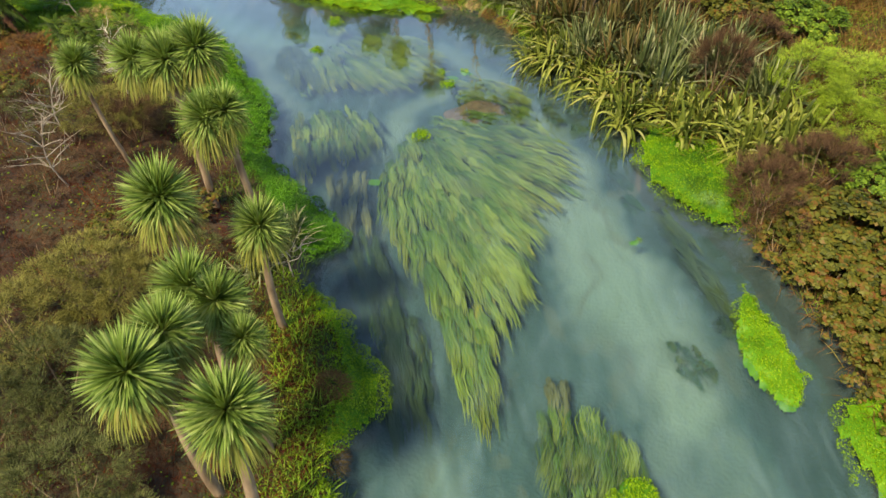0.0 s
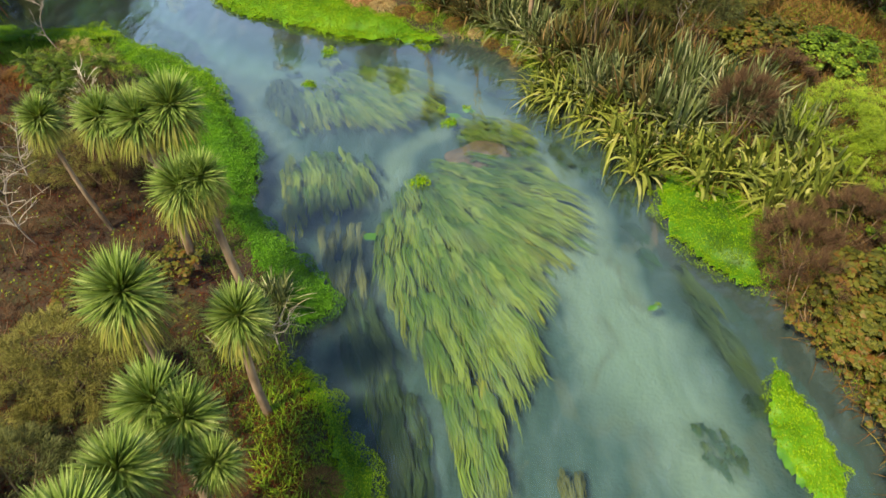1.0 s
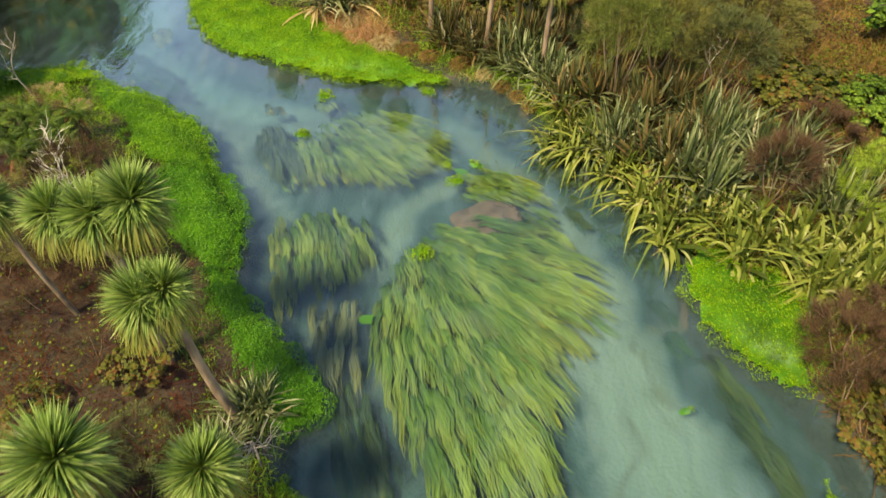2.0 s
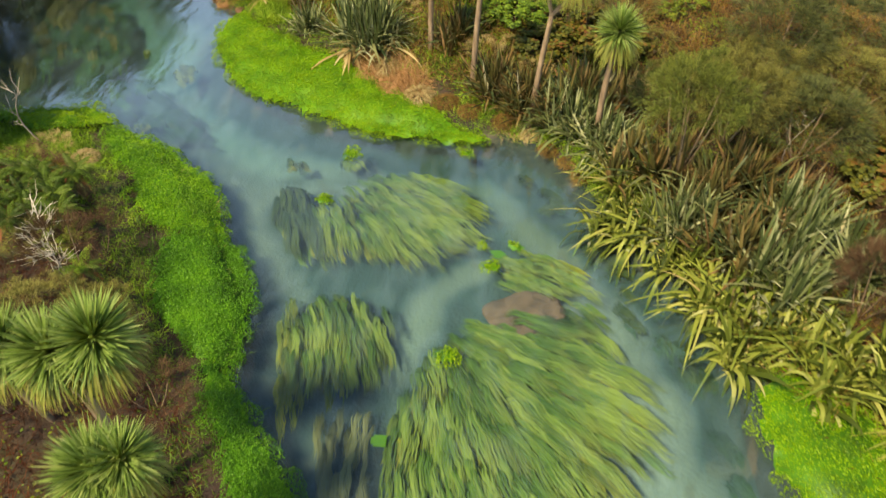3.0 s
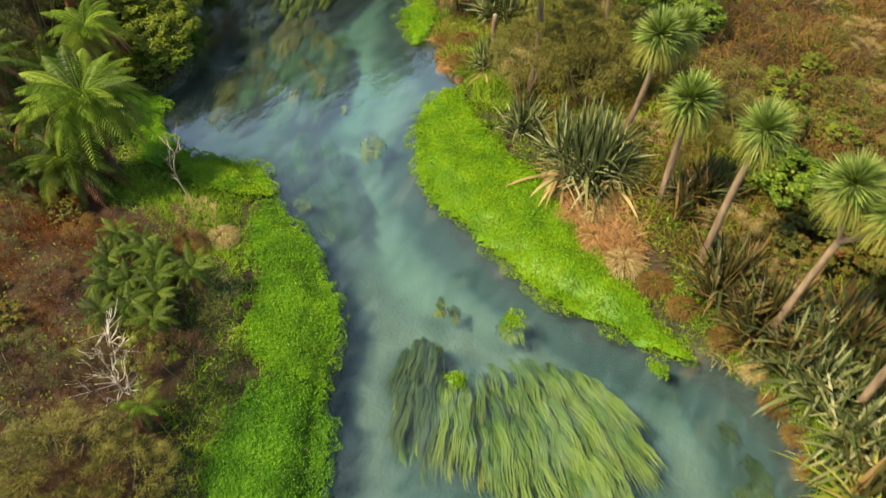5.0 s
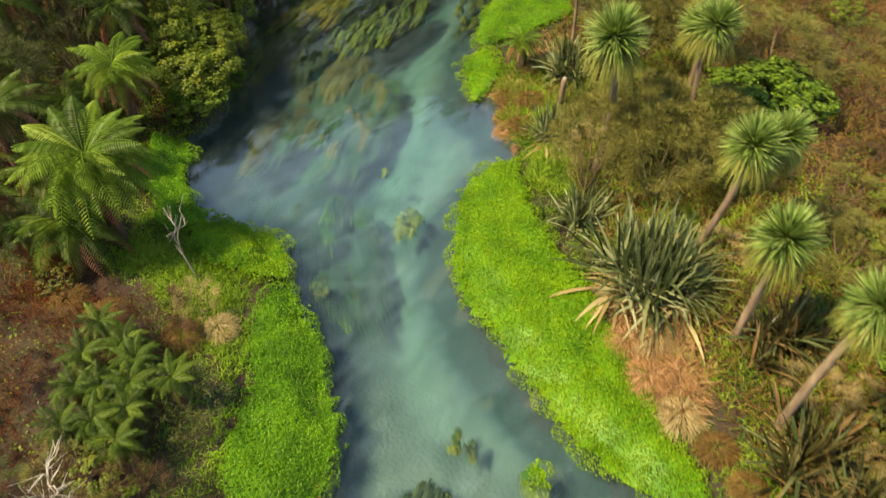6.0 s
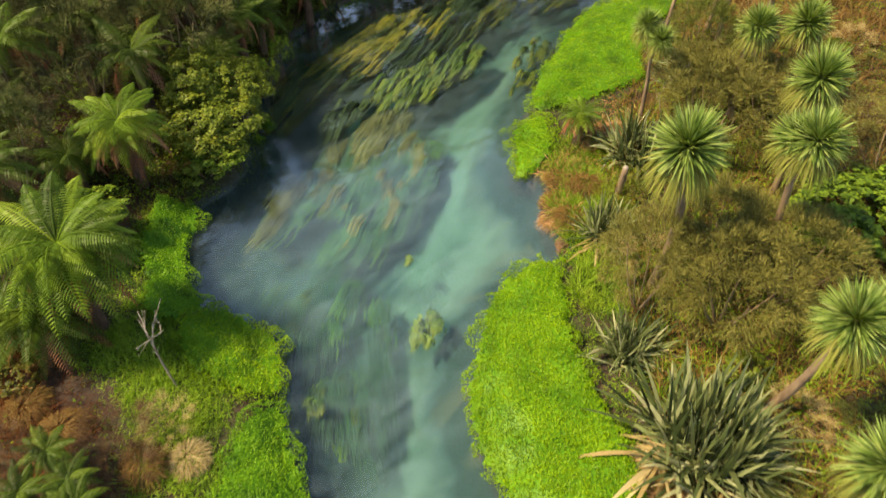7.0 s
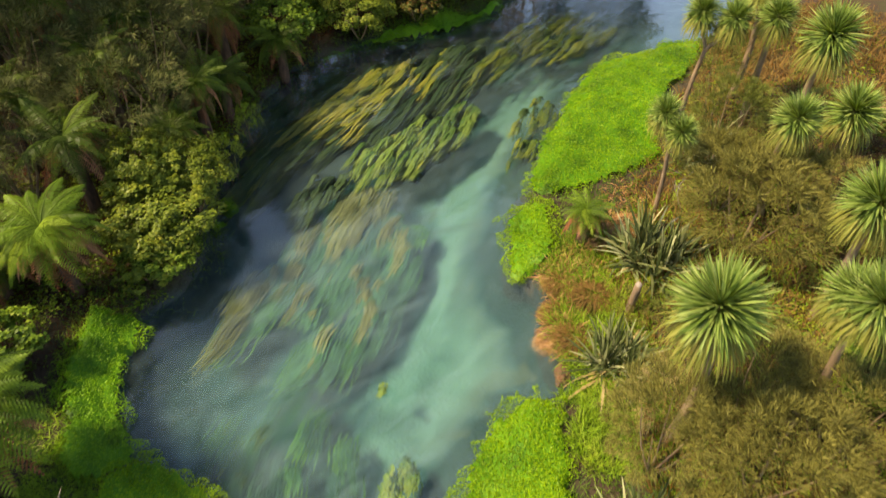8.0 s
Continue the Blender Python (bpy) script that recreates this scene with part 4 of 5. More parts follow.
# ---- shrubs ----
def shrub_mesh(kind, mat, seed, n_clump=110, coarse=1.0):
    """A crown one metre in radius, built of many uneven tufts with dark gaps between."""
    g = np.random.default_rng(seed)
    few = n_clump < 40
    w = unit(sphere_ways(n_clump, -0.2) + g.normal(0, 0.10, (n_clump, 3)))
    rad = 0.60 + 0.40 * g.random(n_clump) ** 0.7
    rad = rad * (0.86 + 0.34 * vnoise(w[:, 0] * 3 + seed, w[:, 1] * 3 - w[:, 2] * 2, 1.0))
    centre = w * rad[:, None] * (1, 1, 0.85)
    per = int({"fine": 95, "broad": 62, "bramble": 40, "twig": 60}[kind] * (0.9 if few else 1))
    tuft = g.uniform(0.10, 0.20, n_clump) * (1.5 if few else 1.0)
    c, out = np.repeat(centre, per, 0), np.repeat(w, per, 0)
    m = len(c)
    ray = unit(g.normal(size=(m, 3)) + out * 0.6 + (0, 0, 0.35))
    reach = np.repeat(tuft, per) * g.random(m) ** 0.45
    p = c + ray * reach[:, None] * (1, 1, 0.8)
    if kind == "fine":
        d = unit(ray * 0.8 + out * 0.5 + (0, 0, 0.25) + g.normal(0, 0.25, (m, 3)))
        geo = ribbons(p, d, g.uniform(0.06, 0.15, m) * coarse, g.uniform(0.012, 0.024, m) * coarse, 0.2, 1, 0.8)
    elif kind == "twig":
        d = unit(out * 0.7 + ray * 0.5 + (0, 0, 0.4) + g.normal(0, 0.3, (m, 3)))
        geo = ribbons(p - d * 0.1, d, g.uniform(0.14, 0.34, m) * coarse, g.uniform(0.009, 0.016, m) * coarse, 0.1, 1, 1.2)
    else:
        nrm = unit(out * 0.4 + ray * 0.5 + (0, 0, 0.5) + g.normal(0, 0.35, (m, 3)))
        geo = leaflets(p, nrm, g.uniform(0.06, 0.13, m) * (1.2 if kind == "bramble" else 0.9) * coarse, 0.66)
    return mesh_of("crown", *geo, mat)


def stem_mesh(seed):
    g = np.random.default_rng(seed)
    tip = np.array((0.5, 0, g.uniform(0.0, 0.3)))
    s = np.linspace(0, 1, 5)[:, None]
    return mesh_of("stem", *tube(np.array((0, 0, -0.9)) + (tip - (0, 0, -0.9)) * s + np.sin(s * 3) * g.normal(0, 0.06, 3), np.linspace(0.026, 0.008, 5), 5), BARK)


STEMS = [stem_mesh(s) for s in (1, 2)]
SHRUBS, LOW = {}, {}
for key, kind, mat in (("olive scrub", "fine", MANUKA), ("dark scrub", "fine", MANUKA_SHADED), ("green scrub", "fine", MANUKA_GREEN), ("brown twig", "twig", TWIGGY), ("pale twig", "twig", STRAW), ("broadleaf", "broad", BROAD), ("lime", "fine", LIME), ("bramble", "bramble", BRAMBLE), ("golden", "broad", GOLDEN)):
    SHRUBS[key] = [shrub_mesh(kind, mat, 20 + i, *((190, 0.72) if key == "golden" else (110, 1.0))) for i in range(2)]
    LOW[key] = [shrub_mesh(kind, mat, 40 + i, 30, 1.35) for i in range(3)]
SAY = {"pale twig": ("pale seeding shrub with straw-coloured heads", "shrub"), "dark scrub": ("dark shade-painted feathery tea-tree bush", "shrub"), "olive scrub": ("olive-brown feathery tea-tree bush", "shrub"), "green scrub": ("green feathery tea-tree bush", "shrub"), "brown twig": ("bare brown twiggy bush", "shrub"),
       "broadleaf": ("dark glossy broadleaf shrub", "shrub"), "lime": ("bright lime green leafy shrub", "shrub"), "bramble": ("bramble thicket with olive and rust leaves", "bramble"), "golden": ("leafy yellow-green shrub with golden sprays", "shrub")}


def shrub(key, x, y, top, r, tall=0.8, low=False):
    """A bush whose crown reaches up to top, about r in radius."""
    z0 = float(ground_z(x, y))
    hz = max(0.25, (top - z0) * 0.5)
    mid = max(hz * 0.9, top - z0 - r * tall)
    ob = thing("bramble_bush" if key == "bramble" else "shrub", pose(x, y, z0, 0, 0, rng.uniform(0, 360)), SAY[key][0] + (" as tall as a person" if top - z0 > 1.5 else " of low spreading growth"), SAY[key][1], key + " bushes")
    i = int(rng.integers(2))
    part("crown", SHRUBS[key][i] if r > 0.64 and not low else LOW[key][int(rng.integers(3))], ob, Matrix.Translation((0, 0, mid)) @ Matrix.Diagonal((r, r * rng.uniform(0.85, 1.1), max(hz, r * tall * 0.8), 1)))
    if r > 1.5:
        for turn, scale in ((1.1, 0.86), (2.3, 0.68)):
            part("crown", SHRUBS[key][1 - i], ob, Matrix.Translation((0, 0, mid)) @ Matrix.Rotation(turn, 4, "Z") @ Matrix.Diagonal((r * scale, r * scale, hz * scale, 1)))
    for k in range(5 if r > 0.64 else 3):
        part("stem", STEMS[k % 2], ob, Matrix.Translation((0, 0, mid)) @ Matrix.Diagonal((r, r, (mid + 0.08) / 0.9, 1)) @ Matrix.Rotation(k * 1.26 + i, 4, "Z"))
    return ob


for row in (("olive scrub", -4.2, 25.0, 2.5, 1.25), ("olive scrub", -4.9, 25.9, 2.3, 1.0), ("olive scrub", -3.7, 26.0, 2.5, 1.1), ("olive scrub", -5.4, 24.5, 2.2, 0.85), ("olive scrub", -6.5, 29.0, 2.7, 1.25), ("olive scrub", -7.3, 29.6, 2.4, 0.85), ("olive scrub", -5.9, 30.0, 2.5, 1.0), ("olive scrub", -8.8, 32.0, 2.4, 0.6), ("green scrub", -7.9, 30.6, 2.6, 0.75),
            ("broadleaf", -3.4, 27.9, 2.1, 1.1), ("broadleaf", -2.9, 28.6, 1.9, 0.9), ("olive scrub", -3.6, 29.9, 2.4, 1.2), ("olive scrub", -7.5, 30.0, 2.0, 0.7),
            ("green scrub", 3.8, 17.9, 2.9, 1.0), ("olive scrub", 4.9, 18.9, 2.6, 1.05), ("dark scrub", 6.2, 18.3, 2.5, 1.1), ("dark scrub", 6.3, 21.2, 3.0, 1.3), ("dark scrub", 7.8, 21.8, 2.8, 1.2), ("green scrub", 4.0, 19.6, 2.2, 1.0), ("olive scrub", 7.4, 19.6, 2.4, 1.2),
            ("olive scrub", 5.7, 20.4, 2.3, 1.1), ("bramble", 2.8, 22.6, 1.2, 1.0), ("bramble", 1.2, 22.4, 1.0, 0.9), ("broadleaf", 0.6, 23.4, 1.6, 0.9), ("olive scrub", -0.6, 24.6, 1.8, 0.9)):
    shrub(*row)
for row in (("brown twig", 6.3, 14.4, 1.95, 0.75), ("lime", 8.2, 14.0, 1.7, 1.0), ("lime", 9.3, 13.4, 1.6, 1.1), ("lime", 8.6, 12.6, 1.4, 0.8), ("brown twig", 6.3, 10.6, 1.5, 0.85), ("brown twig", 7.4, 11.0, 1.7, 0.8),
            ("brown twig", 6.0, 9.6, 1.5, 0.6), ("bramble", 6.95, 8.7, 1.25, 0.85), ("bramble", 7.3, 9.4, 1.5, 1.0), ("bramble", 7.1, 7.3, 1.05, 0.75), ("bramble", 8.0, 8.0, 1.4, 1.0), ("bramble", 7.4, 6.1, 0.95, 0.85),
            ("bramble", 7.4, 4.6, 0.9, 0.85), ("broadleaf", 8.3, 10.4, 1.5, 0.8), ("broadleaf", 9.0, 16.6, 1.5, 0.9), ("bramble", 7.6, 17.2, 1.6, 1.0), ("brown twig", 7.6, 15.9, 1.7, 0.8)):
    shrub(*row)
for x, y, top, r in ((6.25, 9.4, 0.9, 0.55), (6.55, 8.6, 0.9, 0.55), (6.75, 7.4, 0.8, 0.5), (6.9, 5.5, 0.75, 0.5), (6.95, 4.5, 0.75, 0.5), (6.8, 6.4, 0.85, 0.5)):
    shrub("bramble", x, y, top, r)
for row in (("olive scrub", -5.7, 7.8, 2.0, 1.05), ("olive scrub", -6.5, 6.8, 1.9, 1.0), ("olive scrub", -4.9, 7.6, 1.7, 0.7), ("dark scrub", -5.6, 6.0, 1.8, 0.9), ("dark scrub", -4.6, 6.3, 1.5, 0.7), ("dark scrub", -6.4, 5.2, 1.8, 1.0), ("dark scrub", -4.9, 4.3, 1.6, 0.9), ("dark scrub", -4.2, 3.6, 1.3, 0.8),
            ("brown twig", -6.6, 12.6, 1.5, 0.7), ("brown twig", -5.6, 12.4, 1.4, 0.6), ("brown twig", -4.9, 11.9, 1.0, 0.6), ("brown twig", -7.0, 15.0, 1.3, 0.5), ("brown twig", -6.9, 14.0, 2.0, 0.6), ("olive scrub", -6.3, 13.1, 1.4, 0.75),
            ("olive scrub", -7.2, 12.9, 1.6, 0.8), ("dark scrub", -7.7, 16.2, 0.8, 0.6), ("golden", -7.6, 15.0, 0.9, 0.5), ("pale twig", -9.15, 17.75, 0.95, 0.42), ("brown twig", -9.5, 17.2, 1.0, 0.5), ("brown twig", -9.0, 17.0, 0.9, 0.45), ("olive scrub", -7.9, 14.8, 1.4, 0.6)):
    shrub(*row)
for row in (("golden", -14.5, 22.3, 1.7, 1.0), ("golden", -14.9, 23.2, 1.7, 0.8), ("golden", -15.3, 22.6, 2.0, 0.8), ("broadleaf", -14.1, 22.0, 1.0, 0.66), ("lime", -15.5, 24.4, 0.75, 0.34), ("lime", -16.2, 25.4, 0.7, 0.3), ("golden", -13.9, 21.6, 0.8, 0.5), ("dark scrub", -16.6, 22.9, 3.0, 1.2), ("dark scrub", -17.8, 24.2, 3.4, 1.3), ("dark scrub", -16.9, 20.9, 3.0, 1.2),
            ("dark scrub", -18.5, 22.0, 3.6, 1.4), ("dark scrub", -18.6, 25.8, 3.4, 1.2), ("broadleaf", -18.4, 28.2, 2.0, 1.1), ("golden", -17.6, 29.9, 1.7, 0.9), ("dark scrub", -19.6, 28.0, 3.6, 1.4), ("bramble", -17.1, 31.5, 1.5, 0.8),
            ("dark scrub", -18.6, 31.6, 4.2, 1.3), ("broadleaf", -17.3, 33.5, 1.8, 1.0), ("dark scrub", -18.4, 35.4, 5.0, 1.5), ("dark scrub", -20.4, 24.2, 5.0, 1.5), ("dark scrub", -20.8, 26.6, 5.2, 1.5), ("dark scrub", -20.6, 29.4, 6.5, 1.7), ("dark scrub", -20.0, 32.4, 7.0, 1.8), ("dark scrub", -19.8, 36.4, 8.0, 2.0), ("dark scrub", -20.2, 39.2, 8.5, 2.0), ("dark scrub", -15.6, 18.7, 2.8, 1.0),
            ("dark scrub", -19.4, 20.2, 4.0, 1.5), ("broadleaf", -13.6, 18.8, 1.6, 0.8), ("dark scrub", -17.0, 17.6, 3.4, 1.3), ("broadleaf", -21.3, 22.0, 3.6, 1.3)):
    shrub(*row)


# low bushes that fill the ground between the larger ones
TAKEN = [tuple(o.matrix_world.translation[:2]) for o in scene.objects if o.parent is None and o.get("category") in ("shrub", "bramble", "flax", "tree fern")]


def low_bushes(outline, count, keys):
    poly = rounded(outline, True)
    lo, hi = poly.min(0), poly.max(0)
    made = 0
    for _ in range(count * 12):
        x, y = rng.uniform(lo[0], hi[0]), rng.uniform(lo[1], hi[1])
        r = rng.uniform(0.32, 0.62)
        if depth_in(np.array([x]), np.array([y]), poly)[0] < r + 0.15 or min((x - a) ** 2 + (y - b) ** 2 for a, b in TAKEN) < (0.55 + r * 0.6) ** 2:
            continue
        TAKEN.append((x, y))
        shrub(keys[rng.integers(len(keys))], x, y, float(ground_z(x, y)) + r * rng.uniform(0.9, 1.5), r)
        made += 1
        if made == count:
            break


low_bushes([(-2.8, 21.8), (-4.8, 23.4), (-7.0, 25.6), (-8.4, 28.0), (-8.6, 31), (-9.6, 34), (-4, 35), (2, 31), (8, 24), (10, 20), (8, 16), (6, 15), (3, 18.5), (1.2, 20.2)], 130, ["olive scrub", "green scrub", "brown twig", "golden", "olive scrub", "pale twig"])
low_bushes([(-3.2, 4), (-2.9, 7), (-3.6, 9.6), (-5.2, 12.3), (-6.8, 14.5), (-8.0, 16.5), (-9.6, 17.4), (-11, 17.2), (-14, 18.5), (-17, 16), (-10, 9), (-8, 4)], 75, ["brown twig", "dark scrub", "brown twig", "dark scrub", "bramble"])
low_bushes([(-14.2, 21.6), (-15.6, 23.8), (-17.2, 26.2), (-18.2, 28.6), (-17, 31.5), (-17, 36), (-23, 36), (-25, 24), (-18, 16), (-14.5, 17.5)], 45, ["dark scrub", "broadleaf", "dark scrub"])
low_bushes([(6.4, 3.5), (6.4, 8), (6.6, 10.6), (7.2, 12), (10, 12), (10, 3.5)], 14, ["bramble", "bramble", "brown twig"])
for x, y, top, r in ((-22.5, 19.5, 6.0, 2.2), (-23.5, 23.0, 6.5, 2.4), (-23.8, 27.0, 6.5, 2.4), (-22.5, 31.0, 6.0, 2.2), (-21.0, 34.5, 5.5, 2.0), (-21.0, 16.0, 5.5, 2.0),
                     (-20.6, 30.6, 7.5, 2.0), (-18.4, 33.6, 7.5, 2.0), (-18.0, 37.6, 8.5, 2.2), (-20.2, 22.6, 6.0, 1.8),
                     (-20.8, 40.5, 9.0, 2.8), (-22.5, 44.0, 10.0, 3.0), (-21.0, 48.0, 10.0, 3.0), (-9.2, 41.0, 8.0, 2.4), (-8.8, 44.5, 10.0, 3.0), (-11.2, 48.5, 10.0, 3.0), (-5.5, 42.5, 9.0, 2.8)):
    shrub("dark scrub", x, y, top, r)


def outlying(count):
    """Scrub that carries the banks on beyond the stretch that is walked."""
    made = 0
    while made < count:
        x, y = rng.uniform(-34, 19), rng.uniform(-8, 47)
        if (-25 < x < 10.5 and 2 < y < 38) or depth_in(np.array([x]), np.array([y]), RIVER)[0] > -1.5:
            continue
        key = ("olive scrub", "green scrub", "bramble", "broadleaf")[rng.integers(4)]
        r = rng.uniform(0.9, 1.7)
        shrub(key, x, y, float(ground_z(x, y)) + r * rng.uniform(1.0, 1.4), r, low=True)
        made += 1


outlying(100)


# ---- water weed ----
GOLD_WEED = weed_material("golden_water_weed", ((0.05, (0.040, 0.050, 0.010)), (0.4, (0.11, 0.13, 0.018)), (0.75, (0.21, 0.215, 0.025)), (1.0, (0.30, 0.26, 0.045))), (0.34, 0.27, 0.06))
# how far each ground point lies under a weed bed
under_weed = np.zeros_like(gx)
FLOW = np.array([(-16, 34, 0.1, -1), (-16.3, 28, 0.15, -1), (-14.5, 29, 0.35, -0.95), (-12.5, 25, 0.45, -0.9), (-11, 21.5, 0.3, -0.95), (-10, 24, 0.5, -0.85), (-8.5, 21, 0.75, -0.65),
                 (-6, 19.4, 0.9, -0.4), (-3.4, 18.6, 0.72, -0.68), (-4.4, 17.4, 0.4, -0.92), (-1, 17.6, 0.8, -0.6), (-2.7, 14.6, 0.35, -0.93), (-3.2, 13.2, 0.2, -1), (0.6, 15.9, 0.85, -0.4),
                 (0.6, 13.9, 0.9, -0.45), (1.8, 12.8, 0.8, -0.6), (-0.5, 12.9, 0.35, -0.93), (-1.2, 12, -0.1, -1), (0.4, 10.6, 0.5, -0.87), (1.2, 9.4, 0.5, -0.87), (-0.6, 9, 0.35, -0.95),
                 (0.6, 7, 0.1, -1), (-1.5, 8, 0.2, -1), (2.4, 5.2, -0.15, -1), (4.8, 9, 0.35, -0.93), (3.3, 13.5, 0.35, -0.93)])


def flow_at(x, y):
    w = 1 / ((x[:, None] - FLOW[:, 0]) ** 2 + (y[:, None] - FLOW[:, 1]) ** 2 + 0.05) ** 1.5
    return unit(w @ FLOW[:, 2:])


def weed_bed(outline, n, length, mat, label, depth=0.10, width=0.016, straggle=0.12, fan=None, bunch=0.035):
    """Long strands rooted inside the outline and combed by the current."""
    poly = rounded(outline, True)
    lo, hi = poly.min(0), poly.max(0)
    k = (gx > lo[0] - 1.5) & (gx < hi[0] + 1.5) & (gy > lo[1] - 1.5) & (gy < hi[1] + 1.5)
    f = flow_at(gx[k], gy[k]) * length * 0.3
    under_weed[k] = np.maximum(under_weed[k], ramp(depth_in(gx[k] - f[:, 0], gy[k] - f[:, 1], poly) + (vnoise(gx[k], gy[k], 0.5, 3) - 0.5) * 0.5, -0.25, 0.25))
    per = 14 if bunch < 0.06 else 40
    n = int(n * 1.8)
    locks = max(2, n // per)
    x, y = rng.uniform(lo[0], hi[0], locks * 6), rng.uniform(lo[1], hi[1], locks * 6)
    k = (depth_in(x, y, poly) > 0) & ((vnoise(x, y, 0.55, 8) > 0.36) | (rng.random(len(x)) < (0.45 if n > 500 else 1.0)))
    x, y = x[k][:locks], y[k][:locks]
    lock = np.repeat(np.arange(len(x)), per)
    m, segs = len(lock), 13
    lock_long, lock_phase, lock_top = rng.uniform(0.45, 1.25, len(x)), rng.uniform(-0.7, 0.7, len(x)), rng.random(len(x))
    # ridges that run with the current: shading painted as pale tresses beside dark furrows
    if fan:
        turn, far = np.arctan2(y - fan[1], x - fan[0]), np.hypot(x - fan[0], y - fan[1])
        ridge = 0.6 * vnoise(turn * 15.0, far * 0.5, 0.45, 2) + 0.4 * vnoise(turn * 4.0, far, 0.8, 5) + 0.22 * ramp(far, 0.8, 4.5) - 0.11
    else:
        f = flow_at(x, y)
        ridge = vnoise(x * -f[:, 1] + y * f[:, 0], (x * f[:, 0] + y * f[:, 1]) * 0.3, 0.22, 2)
    # deeper locks get a darker tone in place of depth shading
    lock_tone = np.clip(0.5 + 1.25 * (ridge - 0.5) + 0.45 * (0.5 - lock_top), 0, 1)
    off = rng.normal(0, bunch, (m, 2))
    x, y = x[lock] + off[:, 0], y[lock] + off[:, 1]
    step = lock_long[lock] * rng.uniform(0.8, 1.1, m) * length / segs
    top = -depth - 0.2 * lock_top[lock] - 0.03 * rng.random(m) - 0.012 * (off ** 2).sum(1) / bunch ** 2
    phase = lock_phase[lock] + vnoise(x, y, 0.9, 1) * 6 + rng.normal(0, 0.2, m)
    wide = rng.uniform(0.6, 1.5, m) * width * 0.95
    rows = []
    for i in range(segs + 1):
        s = i / segs
        f = flow_at(x, y)
        if fan:
            f = unit(f * 0.35 + unit(np.stack((x - fan[0], y - fan[1]), 1)))
        side = np.stack((-f[:, 1], f[:, 0]), 1)
        f = unit(f + side * ((np.sin(phase + s * 10.0) * 1.9 + np.sin(phase * 1.7 + s * 27.0) * 1.5) * straggle + rng.normal(0, straggle * 0.25, m))[:, None])
        side = np.stack((-f[:, 1], f[:, 0]), 1)
        z = top - 0.22 * (1 - min(1, s / 0.25)) ** 2 - 0.05 * s + 0.015 * np.sin(phase * 2 + s * 9)
        w = wide * (0.12 + 0.88 * min(1, s * 3)) * (1 - 0.85 * max(0, (s - 0.6) / 0.4) ** 2) * 0.5
        p = np.stack((x, y, np.minimum(z, -0.04)), 1)
        o = np.concatenate((side * w[:, None], (rng.uniform(-0.4, 0.4, m) * w)[:, None]), 1)
        rows.append(np.stack((p - o, p + o), 1))
        x, y = x + f[:, 0] * step, y + f[:, 1] * step
    v = np.stack(rows, 1).reshape(-1, 3)
    q = np.array([(2 * i, 2 * i + 1, 2 * i + 3, 2 * i + 2) for i in range(segs)])[None] + (np.arange(m) * 2 * (segs + 1))[:, None, None]
    me = mesh_of("water_weed", v, q, mat)
    me.attributes.new("along", "FLOAT", "POINT").data.foreach_set("value", np.tile(np.repeat(np.linspace(0, 1, segs + 1), 2), m).astype(np.float32))
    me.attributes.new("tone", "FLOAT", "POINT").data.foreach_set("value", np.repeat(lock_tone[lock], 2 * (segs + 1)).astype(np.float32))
    stuff("water_weed", me, label, "water weed")


def weed(outline, n, length, mat, label, depth=0.10, width=0.016, straggle=0.12, fan=None, bunch=0.035):
    """A bed with its dark lower growth."""
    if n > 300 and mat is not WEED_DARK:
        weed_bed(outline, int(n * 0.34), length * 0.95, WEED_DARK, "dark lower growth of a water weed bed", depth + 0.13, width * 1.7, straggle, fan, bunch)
    weed_bed(outline, n, length, mat, label, depth, width, straggle, fan, bunch)


weed([(-1.2, 13.2), (-0.4, 14.35), (0.55, 14.6), (1.5, 14.2), (2.0, 13.3), (1.9, 12.3), (1.4, 11.4), (1.25, 10.4), (1.2, 9.7), (0.75, 8.9), (0.7, 7.6), (0.5, 7.0), (0.25, 7.2), (0.0, 8.4), (-0.4, 9.6), (-0.9, 10.8), (-1.25, 11.8)], 4600, 1.25, WEED,
     "wide fan of combed yellow-green water weed", 0.05, 0.02, fan=(-1.2, 14.7))
weed([(-4.6, 17.8), (-4.15, 18.05), (-3.75, 17.5), (-3.5, 16.8), (-3.9, 16.6), (-4.3, 17.2)], 420, 1.0, WEED_DEEP, "dark blue-green water weed at the head of a bed", 0.10, 0.022, fan=(-4.6, 19.8))
weed([(-3.7, 17.3), (-3.3, 17.7), (-2.9, 18.4), (-1.6, 18.5), (-0.9, 18.1), (-0.9, 17.0), (-1.7, 16.4), (-2.8, 16.6), (-3.5, 16.7)], 1400, 1.2, WEED, "green water weed in long parallel tresses", 0.06, fan=(-4.4, 19.8))
weed([(-3.2, 14.9), (-2.2, 15.0), (-1.7, 14.4), (-2.2, 13.4), (-2.8, 13.0), (-3.3, 13.6)], 700, 0.9, WEED, "tousled green water weed tuft", 0.06)
weed([(-3.7, 14.7), (-3.3, 14.4), (-2.9, 12.9), (-3.3, 12.7)], 260, 0.9, WEED_DARK, "dark green water weed in deeper water", 0.14)
weed([(0.0, 16.0), (0.9, 16.25), (1.5, 15.9), (1.6, 15.4), (0.4, 15.3)], 420, 0.8, WEED, "bright green water weed just under the surface", 0.045)
weed([(1.5, 15.0), (2.0, 14.8), (1.9, 14.0), (1.2, 14.1)], 200, 0.7, WEED, "green water weed beside a submerged stone", 0.08)
